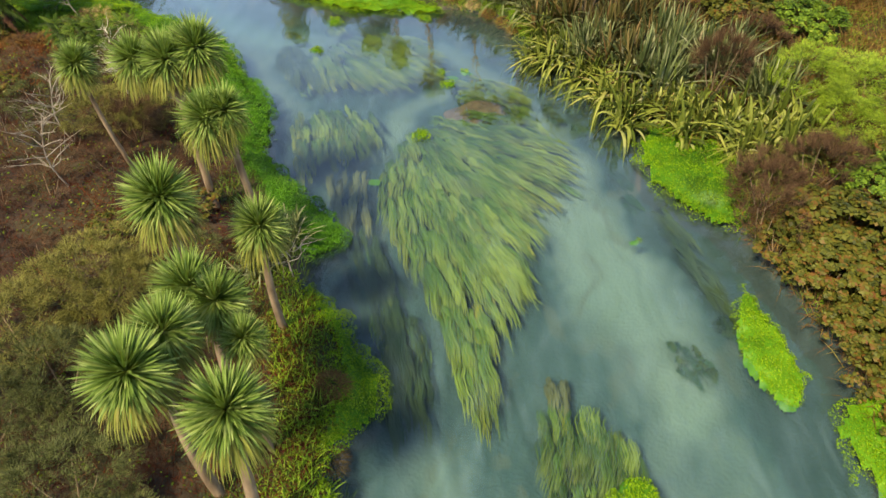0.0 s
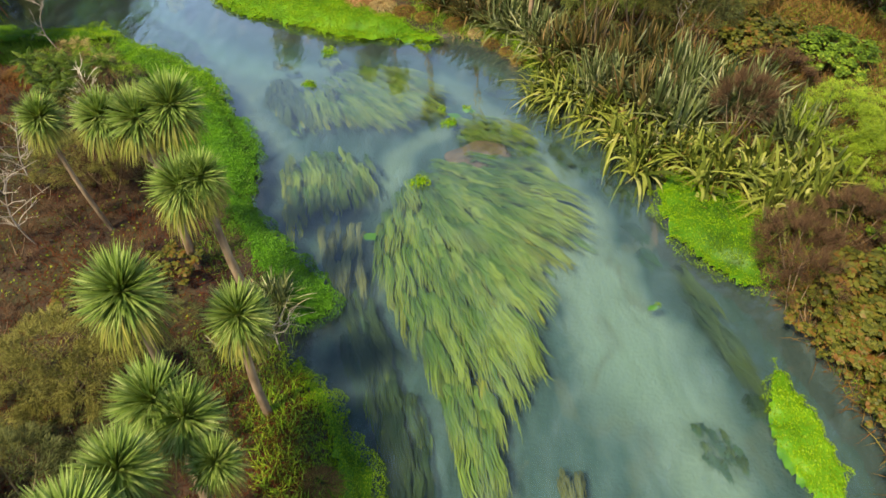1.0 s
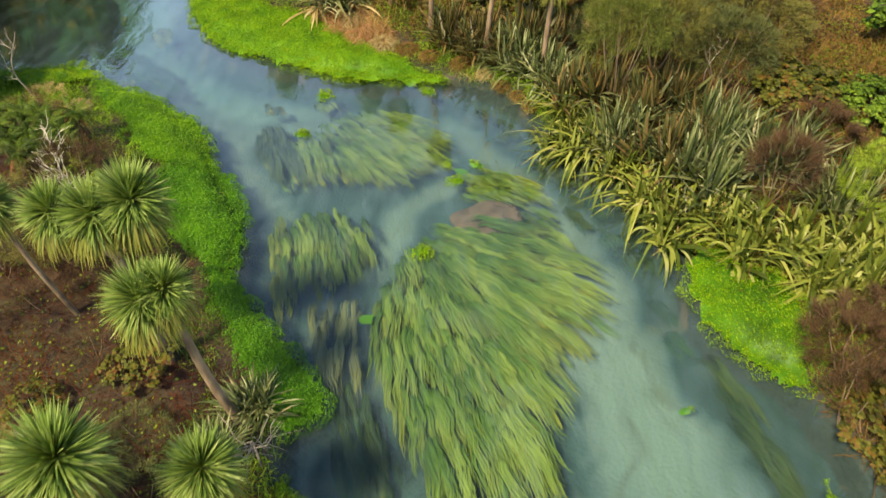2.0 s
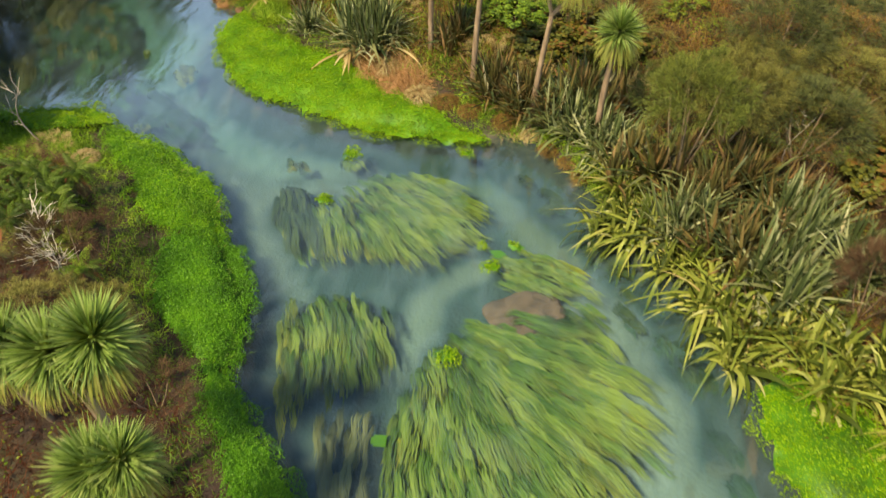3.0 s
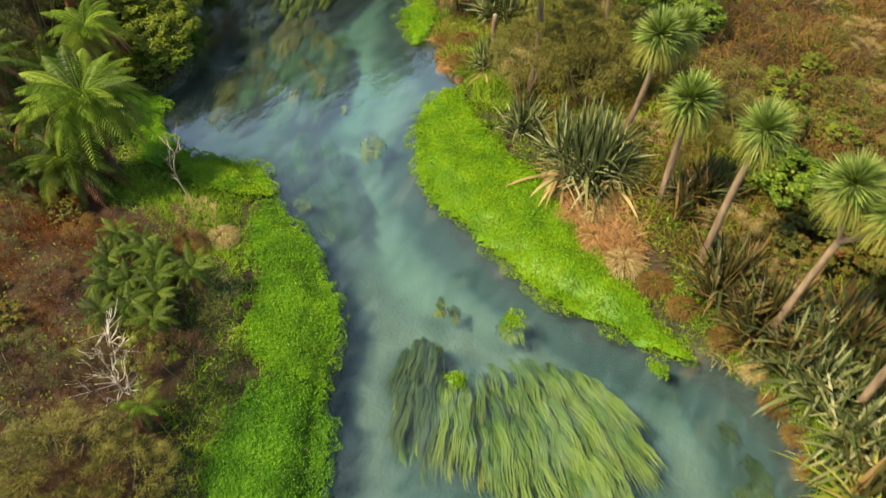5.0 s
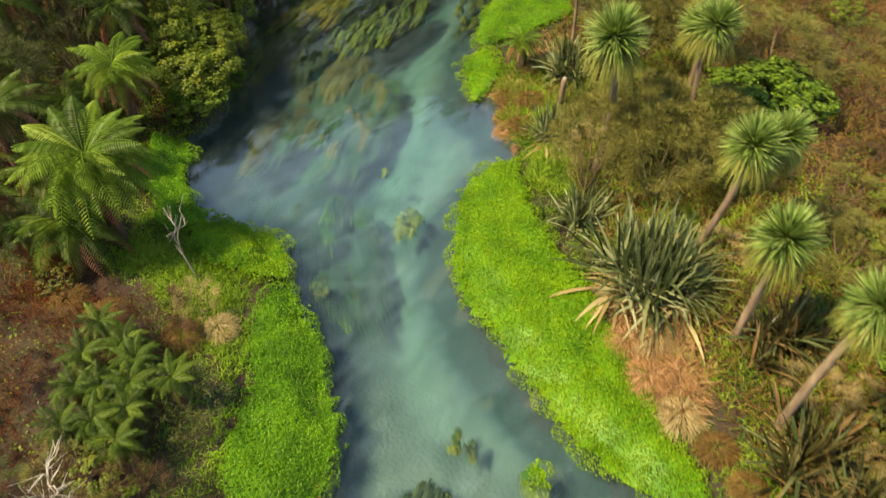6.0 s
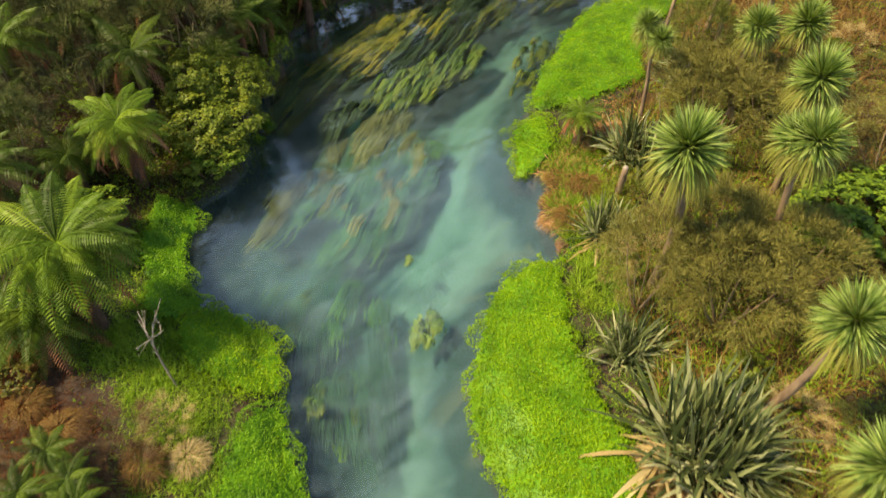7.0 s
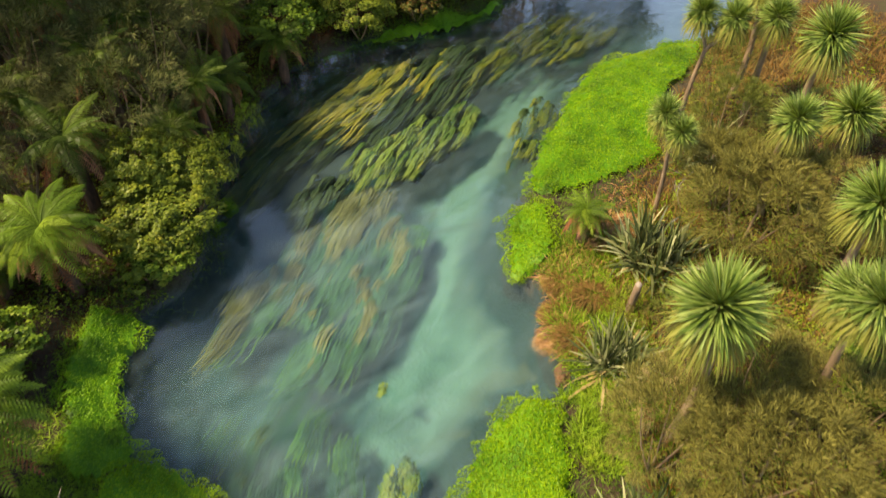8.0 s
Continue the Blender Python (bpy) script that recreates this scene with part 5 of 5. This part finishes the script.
weed([(-2.2, 10.6), (-1.5, 10.6), (-0.8, 9.2), (-0.3, 7.6), (-0.9, 6.4), (-1.1, 8.0), (-1.8, 9.2)], 650, 1.1, WEED_DEEP, "dark green water weed in deep water", 0.2)
weed([(-2.6, 12.3), (-1.8, 12.6), (-1.4, 11.6), (-1.9, 11.0)], 230, 0.9, WEED_OLIVE, "olive water weed streamers", 0.10)
weed([(1.5, 6.2), (2.0, 6.5), (2.9, 6.0), (3.1, 4.4), (1.7, 4.2)], 900, 0.8, WEED, "yellow-green water weed tussock", 0.06, 0.011, 0.2, bunch=0.05)
weed([(1.75, 6.95), (2.05, 6.95), (2.0, 6.7), (1.8, 6.7)], 60, 0.5, WEED_OLIVE, "small pale water weed tuft", 0.05)
weed([(4.25, 11.2), (4.5, 11.2), (4.95, 9.6), (4.75, 9.2)], 220, 1.3, WEED_DEEP, "dark streamers of water weed beside the bank", 0.08)
for outline, count, long in (([(0.4, 18.9), (1.2, 18.3), (1.9, 17.2), (1.5, 17.2), (0.9, 18.0)], 150, 0.5), ([(1.9, 17.1), (2.6, 16.2), (3.1, 15.4), (2.7, 15.3), (2.1, 16.3)], 200, 0.5),
                             ([(3.0, 15.3), (3.6, 14.6), (3.9, 13.6), (3.5, 13.4), (3.1, 14.4)], 220, 0.5), ([(3.7, 13.4), (4.1, 13.0), (4.0, 11.6), (3.8, 12.2)], 130, 0.6),
                             ([(2.3, 15.6), (2.6, 15.2), (2.9, 14.0), (2.7, 14.2)], 60, 0.4), ([(5.2, 8.9), (5.4, 8.6), (5.1, 7.6), (4.9, 7.9)], 70, 0.4)):
    weed(outline, count, long, WEED_DEEP, "dark water weed scraps in the shade of the bank", 0.22, 0.03, 0.3, bunch=0.06)
weed([(-14.0, 26.0), (-13.6, 27.2), (-12.8, 26.8), (-11.9, 25.6), (-12.2, 23.4), (-12.4, 22.2), (-13.0, 22.0), (-13.2, 23.4)], 1700, 1.25, WEED_OLIVE, "olive-gold water weed beds in shallow current", 0.28, 0.014, 0.08, bunch=0.1)
weed([(-12.6, 26.9), (-11.4, 26.0), (-10.9, 24.8), (-10.8, 23.4), (-11.4, 22.6), (-11.8, 24.0), (-12.2, 25.6)], 1100, 1.1, WEED_OLIVE, "olive green water weed bed beside a pale channel", 0.34, 0.014, 0.08, bunch=0.09)
weed([(-11.0, 20.4), (-10.6, 22.4), (-9.4, 22.3), (-8.5, 21.6), (-7.9, 20.8), (-7.2, 19.9), (-7.4, 19.5), (-8.4, 19.9), (-9.6, 20.2)], 800, 0.9, WEED_DEEP, "dark water weed on the pool floor", 0.36, 0.014, 0.08, bunch=0.1)
weed([(-15.9, 25.2), (-16.8, 26.6), (-17.5, 28.4), (-16.9, 30.6), (-15.9, 33.0), (-14.8, 32.6), (-14.6, 31.4), (-15.2, 29.0), (-15.2, 27.0), (-15.0, 25.2)], 1300, 2.1, WEED_DEEP, "dark and golden water weed trailing along the bank", 0.06, 0.034, 0.06)
weed([(-16.5, 27.4), (-16.6, 29.8), (-15.7, 31.8), (-15.2, 30.0), (-15.6, 27.6)], 330, 2.0, GOLD_WEED, "golden water weed trailing at the surface", 0.045, 0.036, 0.06)
weed([(-15.9, 27.2), (-16.1, 28.0), (-15.6, 29.2), (-15.2, 28.7), (-15.3, 27.6)], 420, 1.1, GOLD_WEED, "golden brown mound of trailing water weed", 0.04, 0.03, 0.06)
weed([(-14.4, 27.0), (-14.4, 28.2), (-13.9, 30.1), (-13.3, 29.8), (-13.2, 28.4), (-13.7, 27.2)], 900, 1.0, WEED, "lime green mound of combed water weed", 0.05, 0.026, 0.06)
weed([(-16.4, 28.9), (-16.6, 29.7), (-16.2, 30.8), (-15.9, 30.2), (-16.1, 29.2)], 320, 0.8, GOLD_WEED, "golden green mound of trailing water weed", 0.04, 0.03, 0.06)
weed([(-14.2, 25.2), (-14.4, 26.0), (-13.8, 26.4), (-13.7, 25.4)], 260, 0.9, WEED_DEEP, "dark green water weed beside the shaded bank", 0.08, 0.03, 0.08)
weed([(-14.8, 31.8), (-15.4, 33.4), (-15.0, 35.6), (-13.4, 36.0), (-13.6, 33.8)], 700, 1.3, WEED_DARK, "dark green water weed in the upper stream", 0.06)
weed([(-13.0, 31.6), (-12.2, 31.6), (-11.5, 29.9), (-11.7, 29.3), (-12.4, 30.0)], 260, 0.7, WEED_DARK, "dark water weed patch against the cress", 0.12)
weed([(-8.4, 22.5), (-8.0, 22.4), (-7.9, 21.9), (-8.25, 21.9)], 260, 0.35, WEED, "round green water weed tuft", 0.05, 0.02, 0.4)
weed([(-9.5, 23.15), (-9.35, 23.15), (-9.35, 22.95), (-9.5, 22.95)], 25, 0.2, WEED, "small round green water weed tuft", 0.05, 0.02, 0.4)
weed([(-4.7, 18.8), (-4.3, 19.0), (-4.1, 18.7), (-4.5, 18.5)], 60, 0.35, WEED_DARK, "dark water weed tuft on pale sand", 0.12)
weed([(-3.5, 18.85), (-3.1, 18.85), (-3.0, 18.65), (-3.4, 18.6)], 60, 0.45, WEED, "floating scrap of bright green weed", 0.04)
weed([(-8.5, 19.95), (-8.2, 19.8), (-8.2, 19.4), (-8.5, 19.6)], 60, 0.3, WEED, "bright green water weed tuft near the bank", 0.06)
weed([(4.0, 7.9), (4.5, 7.7), (4.6, 7.1), (4.1, 7.3)], 160, 0.35, WEED_DEEP, "brown weed patch on pale sand", 0.3, 0.025, 0.4)

ground_mesh.attributes.new("under_weed", "FLOAT", "POINT").data.foreach_set("value", under_weed.ravel().astype(np.float32))


# ---- grass, bracken and herbs ----
def tufts(outline, per_m2, mat, name, label, length=0.28, width=0.011, lean=0.7, category="grass", ragged=0.5, segs=3):
    poly = rounded(outline, True)
    x, y = fill(poly, per_m2, ragged)
    z = ground_z(x, y)
    k = (z > 0.0)
    x, y, z = x[k], y[k], z[k]
    n = len(x)
    w = unit(np.stack((rng.normal(0, lean, n), rng.normal(0, lean, n), np.ones(n)), 1))
    stuff(name, mesh_of(name, *ribbons(np.stack((x, y, z - 0.02), 1), w, rng.uniform(0.5, 1.3, n) * length * (0.35 + 1.3 * vnoise(x, y, 0.45, 4)), width, rng.uniform(0.2, 0.7, n), segs, 1.0), mat), label, category)


def herbs(outline, per_m2, label, height):
    """Low leafy plants: small leaves in uneven hummocks."""
    x, y = fill(rounded(outline, True), per_m2, 0.3)
    z = ground_z(x, y)
    k = (z > 0.03) & (vnoise(x, y, 0.5, 2) > 0.3)
    x, y, z = x[k], y[k], z[k]
    lift = height * vnoise(x, y, 0.4, 7) * rng.uniform(0.3, 1.3, len(x))
    normal = unit(np.stack((rng.normal(0, 0.6, len(x)), rng.normal(0, 0.6, len(x)), np.ones(len(x))), 1))
    stuff("ground_herbs", mesh_of("ground_herbs", *leaflets(np.stack((x, y, z + lift), 1), normal, rng.uniform(0.035, 0.08, len(x)), 0.55), HERB), label, "undergrowth")


tufts(LEFT_LAND, 480, BRACKEN, "dead_bracken", "rust-brown tangle of dead bracken on the ground", 0.55, 0.02, 1.2, "bracken", 0.2, 1)
tufts(RIGHT_LAND, 170, RUST, "dead_bracken", "rust-brown litter between green herbs", 0.42, 0.018, 1.3, "bracken", 0.2, 1)
tufts(RIGHT_LAND, 300, TAN, "rough_grass", "long tan and olive rough grass between shrubs", 0.55, 0.016, 0.7, "grass", 0.3, 2)
herbs(RIGHT_LAND, 280, "mixed green and rust ground herbs", 0.2)
herbs(LEFT_LAND, 70, "sparse green herbs among dead bracken", 0.16)
herbs([(-13.0, 21), (-13.5, 22.8), (-15.2, 24.1), (-16.1, 25.6), (-17.3, 28.4), (-16.7, 30.4), (-15.9, 33), (-16.2, 37), (-23, 37), (-25, 24), (-18, 16), (-14, 17.5)], 600, "dark ferny undergrowth below scrub", 0.4)
def bank_turf(count):
    """Rough turf on both banks, from the water's edge up to about two metres inland."""
    x, y = rng.uniform(-18, 8, count), rng.uniform(2, 38, count)
    i, j = np.clip(np.searchsorted(GX, x) - 1, 0, len(GX) - 2), np.clip(np.searchsorted(GY, y) - 1, 0, len(GY) - 2)
    inland = sd[i, j]
    k = (inland > 0.02) & (inland < 2.2 * vnoise(x, y, 1.2, 3) + 0.5)
    x, y = x[k], y[k]
    n = len(x)
    w = unit(np.stack((rng.normal(0, 0.55, n), rng.normal(0, 0.55, n), np.ones(n)), 1))
    stuff("bank_turf", mesh_of("bank_turf", *ribbons(np.stack((x, y, ground_z(x, y) - 0.02), 1), w, rng.uniform(0.15, 0.4, n) * (0.4 + 1.1 * vnoise(x, y, 0.5, 4)), 0.013, rng.uniform(0.2, 0.7, n), 2, 1.0), TURF), "rough green turf along the water's edge", "grass")


bank_turf(420000)
tufts([(-1.4, 3), (-1.7, 5.4), (-1.5, 6.8), (-2.2, 8.2), (-2.9, 9.0), (-3.0, 8.0), (-2.5, 6.4), (-2.6, 3)], 800, GRASS, "bank_grass", "fresh green grass strip on the bank", 0.26, 0.018)
tufts([(-5.0, 12.9), (-6.1, 14.6), (-6.9, 16.2), (-8.4, 18.2), (-9.6, 18.7), (-11.4, 18.9), (-11.4, 17.3), (-9.6, 17.0), (-8.4, 16.5), (-7.4, 15.6), (-6.5, 13.8), (-5.6, 12.6)], 800, GRASS, "bank_grass", "soft green grass behind the watercress", 0.22)
tufts([(-10.6, 17.4), (-11.6, 18.9), (-13.4, 19.9), (-13.9, 20.4), (-12.6, 18.6), (-11.6, 17.4)], 600, GRASS, "bank_grass", "pale green grass under tree ferns", 0.3)
tufts([(0.8, 19.3), (-0.6, 19.6), (-1.6, 20.6), (-3.0, 21.4), (-4.4, 22.4), (-5.8, 23.4), (-5.2, 23.9), (-3.4, 22.6), (-1.8, 21.4), (-0.2, 20.4), (1.6, 19.6), (2.6, 17.8), (2.2, 17.4), (1.6, 18.4)], 600, GRASS, "bank_grass", "yellow-green bank grass between cress and flax", 0.28)
tufts([(-7.2, 24.9), (-8.0, 25.4), (-8.8, 26.4), (-9.3, 27.6), (-8.4, 28.0), (-7.2, 27.2), (-6.4, 26.0), (-5.6, 24.2), (-6.2, 23.8)], 2100, GRASS, "bank_grass", "tufted yellow-green grass on the bank", 0.34, 0.01, 0.5)
tufts([(-1.9, 20.6), (-3.0, 21.4), (-3.7, 22.3), (-2.8, 22.4), (-1.9, 21.7), (-1.3, 21.0)], 3000, DRY, "dry_grass", "orange dry grass heaps beside flax", 0.5, 0.010, 1.2)
tufts([(0.2, 19.7), (1.0, 19.4), (2.0, 18.2), (1.7, 18.0), (0.6, 19.1)], 700, STRAW, "dry_grass", "straw-coloured dry grass at the bank edge", 0.35, 0.016, 1.2)
tufts([(0.2, 19.7), (1.0, 19.4), (2.2, 17.9), (2.9, 16.6), (3.2, 16.8), (2.6, 18.2), (1.4, 19.6)], 900, GRASS, "bank_grass", "yellow-green grass along the bank below flax", 0.28, 0.014)
tufts([(-8.2, 25.6), (-8.8, 26.4), (-9.0, 27.2), (-8.4, 27.4), (-7.9, 26.4), (-7.4, 25.2)], 800, DRY, "dry_grass", "orange dry grass over the bank edge", 0.35, 0.016, 1.2)
tufts([(-9.0, 28.0), (-9.2, 29.0), (-8.2, 29.4), (-7.8, 28.2)], 350, DRY, "dry_grass", "reddish dry grass under slender trunks", 0.4, 0.016, 1.2)
tufts([(-3.2, 22.2), (-5.2, 23.8), (-6.6, 26), (-8.2, 28.4), (-8.8, 31.5), (-6, 32), (-3, 28), (0, 24.5), (3, 21.5), (1, 20.4), (-1, 21)], 300, GRASS, "meadow_grass", "patchy yellow-green grass between shrubs", 0.34, 0.018)
tufts([(-9.4, 15.2), (-10.2, 16.6), (-11.6, 17.0), (-13.0, 17.2), (-13.2, 15.6), (-11.4, 14.2), (-9.6, 14.0)], 900, RUST, "dead_bracken", "bright rust-red dead bracken below tree ferns", 0.34, 0.012, 1.1, "bracken", 0.4, 1)
tufts([(-8.2, 26.2), (-8.9, 26.6), (-9.2, 27.4), (-8.7, 27.6), (-8.2, 27.0)], 700, DRY, "dry_grass", "dry orange grass hanging over the bank", 0.4, 0.012, 0.9)
tufts([(-4.0, 13.6), (-4.4, 14.7), (-5.1, 15.9), (-5.8, 17.2), (-7.2, 18.4), (-7.3, 18.2), (-6.0, 16.9), (-5.3, 15.6), (-4.6, 14.5), (-4.3, 13.6)], 420, STRAW, "dry_grass", "pale straw rim along the watercress", 0.22, 0.012, 1.0, "grass", 0.5)
tufts([(-7.6, 17.3), (-8.7, 18.7), (-9.3, 18.8), (-10.2, 18.7), (-11.3, 19.0), (-12.0, 18.9), (-11.6, 17.8), (-10.4, 17.5), (-9.3, 17.4), (-8.2, 17.0)], 2200, GRASS, "bank_grass", "soft pale green grass inland of the watercress", 0.2, 0.012, 0.6)
tufts([(-9.2, 16.6), (-10.2, 17.3), (-11.4, 17.6), (-12.6, 17.4), (-12.4, 16.4), (-10.6, 16.0), (-9.4, 16.0)], 700, RUST, "dead_bracken", "rust-brown bracken litter under a tree fern", 0.34, 0.016, 1.1, "bracken", 0.4, 1)
tufts([(8.0, 15), (8.5, 19), (12, 20), (12, 14)], 400, GRASS, "bank_grass", "short green meadow grass", 0.2)
tufts([(-1.9, 3.5), (-1.75, 5.6), (-1.75, 7.0), (-2.4, 8.2), (-2.9, 8.4), (-2.5, 7.2), (-2.5, 3.5)], 600, BRACKEN, "dry_grass", "rusty dry grass on the bank", 0.3, 0.012, 1.0)


def tussock_mesh(n, mat, seed):
    """A rounded tussock one metre across: fine blades combed outward and down over a dome."""
    g = np.random.default_rng(seed)
    a, rise = g.uniform(0, 6.283, n), g.random(n) ** 0.6
    r = 0.42 * np.sqrt(1 - rise ** 2)
    base = np.stack((np.cos(a) * r, np.sin(a) * r, 0.42 * rise), 1)
    way = unit(np.stack((np.cos(a), np.sin(a), 0.9 * rise - 0.2), 1) + g.normal(0, 0.22, (n, 3)))
    return mesh_of("tuft", *ribbons(base, way, g.uniform(0.18, 0.42, n), g.uniform(0.008, 0.016, n), g.uniform(0.4, 1.0, n), 3, 0.7), mat)


TUSSOCKS = {"orange": [tussock_mesh(1100, DRY, 61), tussock_mesh(1100, DRY, 62)], "straw": [tussock_mesh(900, STRAW, 63)], "tan": [tussock_mesh(900, TAN, 64)]}


def tussock(x, y, r, key):
    z = float(ground_z(x, y))
    ob = thing("grass_tussock", pose(x, y, z, 0, 0, rng.uniform(0, 360)), {"orange": "rounded orange-tan tussock of dry grass", "straw": "pale straw tussock of dry grass", "tan": "tan and olive grass tussock"}[key], "grass", "dry grass tussocks")
    part("tuft", TUSSOCKS[key][int(rng.integers(len(TUSSOCKS[key])))], ob, Matrix.Diagonal((r * 2.1, r * 2.4, r * 1.4, 1)))


for x, y, r, key in ((-3.05, 21.5, 0.34, "orange"), (-2.65, 21.75, 0.36, "straw"), (-2.45, 21.05, 0.36, "orange"), (-2.05, 21.3, 0.32, "orange"), (-1.75, 20.7, 0.34, "straw"), (-3.0, 21.95, 0.3, "tan"), (-3.5, 22.2, 0.32, "straw"),
                     (-8.2, 26.0, 0.24, "tan"), (-8.0, 25.55, 0.2, "orange"), (-8.55, 26.55, 0.24, "tan"), (-8.6, 27.9, 0.3, "orange"), (-8.35, 28.35, 0.3, "orange"), (-7.6, 25.7, 0.3, "tan"), (-7.9, 26.6, 0.32, "tan"),
                     (0.9, 19.55, 0.2, "straw"), (1.3, 19.1, 0.2, "tan"), (1.7, 18.7, 0.18, "tan"), (2.0, 18.2, 0.2, "tan"), (0.3, 19.9, 0.24, "tan"), (-0.5, 20.2, 0.24, "tan"), (-1.1, 20.5, 0.26, "tan"),
                     (-1.75, 6.4, 0.26, "tan"), (-1.7, 5.4, 0.24, "tan"), (-8.9, 17.2, 0.3, "tan"), (-8.6, 17.7, 0.26, "straw"), (-10.2, 16.7, 0.3, "tan"), (-10.9, 16.5, 0.3, "tan")):
    tussock(x, y, r, key)


# ---- dead wood, stones ----
def bare_tree(x, y, top, label, n=9, thick=0.03, reach=0.5, mat=None):
    g = np.random.default_rng(int(abs(x * 100)))
    z = float(ground_z(x, y))
    ob = thing("dead_sapling", pose(x, y, z), label, "dead tree")
    h = top - z
    s = np.linspace(0, 1, 8)[:, None]
    bend = g.normal(0, 0.12, 3) * (1, 1, 0)
    stem = s * (0, 0, h) + np.sin(s * 4) * bend
    part("trunk", mesh_of("trunk", *tube(np.concatenate((stem[:1] - (0, 0, 0.1), stem)), np.linspace(thick, thick * 0.3, 9), 6), mat or DEADWOOD), ob)
    for k in range(n):
        i = g.integers(2, 7)
        a = g.uniform(0, 6.28)
        way = np.array((math.cos(a), math.sin(a), g.uniform(0.4, 1.2)))
        t = np.linspace(0, 1, 5)[:, None]
        arm = stem[i] + way * t * reach * g.uniform(0.5, 1.1) + np.sin(t * 5) * g.normal(0, 0.05, 3)
        forks = [tube(arm, np.linspace(thick * 0.5, thick * 0.18, 5), 5)]
        for _ in range(3):
            j = g.integers(1, 4)
            w2 = way + g.normal(0, 0.6, 3)
            forks.append(tube(arm[j] + w2 * t * reach * 0.4, np.linspace(thick * 0.28, thick * 0.1, 5), 4))
        part("branch", mesh_of("branch", *joined(*forks), mat or DEADWOOD), ob)
    return ob


bare_tree(-7.35, 14.35, 2.1, "pale bleached dead sapling with forked twigs", 26, 0.019, 0.38, PALEWOOD)
bare_tree(-9.85, 18.3, 1.95, "thin bare sapling on the grassy bank", 5, 0.022, 0.35)
bare_tree(-7.5, 11.0, 2.2, "grey leafless sapling in dead bracken", 14, 0.022, 0.6)
bare_tree(-7.9, 12.4, 2.1, "grey leafless sapling in dead bracken", 14, 0.02, 0.55)
bare_tree(-7.7, 29.2, 2.1, "thin grey dead sapling behind slender trunks", 6, 0.015, 0.25)
bare_tree(-2.75, 8.9, 0.9, "grey dead branches over the water edge", 9, 0.02, 0.6)
bare_tree(5.9, 17.9, 2.0, "grey dead stick standing in flax", 3, 0.018, 0.25)


def lump(name, x, y, z, sx, sy, sz, mat, label, category, seed):
    g = np.random.default_rng(seed)
    bm = bmesh.new()
    bmesh.ops.create_icosphere(bm, subdivisions=4, radius=1)
    for v in bm.verts:
        f = 1 + 0.28 * noise.noise(v.co * 1.6 + Vector((seed, 0, 0))) + 0.1 * noise.noise(v.co * 5)
        v.co = Vector((v.co.x * sx * f, v.co.y * sy * f, v.co.z * sz * f))
    me = bpy.data.meshes.new(name)
    bm.to_mesh(me)
    bm.free()
    me.materials.append(mat)
    ob = tagged(new(name, me), label, category)
    ob.matrix_world = pose(x, y, z, 0, 0, g.uniform(0, 360))


lump("submerged_boulder", 0.85, 14.7, -0.46, 0.8, 0.62, 0.24, STONE, "flat brown silted boulder under the water", "rock", 3)
lump("clay_clod", -8.4, 26.05, -0.04, 0.3, 0.16, 0.13, CLAY, "orange clay clod at the water's edge", "clay", 5)
lump("clay_clod", -8.05, 25.65, -0.04, 0.26, 0.15, 0.12, CLAY, "orange clay clod at the water's edge", "clay", 6)
lump("clay_clod", -7.4, 25.2, -0.04, 0.24, 0.15, 0.12, CLAY, "brown clay clod at the water's edge", "clay", 8)


def cut_trunk(x, y, top):
    z = float(ground_z(x, y))
    ob = thing("cut_trunk", pose(x, y, z), "pale sawn-off cabbage tree trunk", "tree stump")
    s = np.linspace(-0.05, 1, 6)[:, None]
    part("trunk", mesh_of("trunk", *tube(s * (0.06, -0.05, top - z), np.linspace(0.075, 0.06, 6), 10), BARK), ob)
    part("cut_face", mesh_of("cut_face", *tube(np.array(((0.06, -0.05, top - z - 0.02), (0.063, -0.052, top - z + 0.03))), (0.056, 0.05), 10), DEADWOOD), ob, None, "pale weathered cut wood")


cut_trunk(-7.25, 26.75, 1.1)
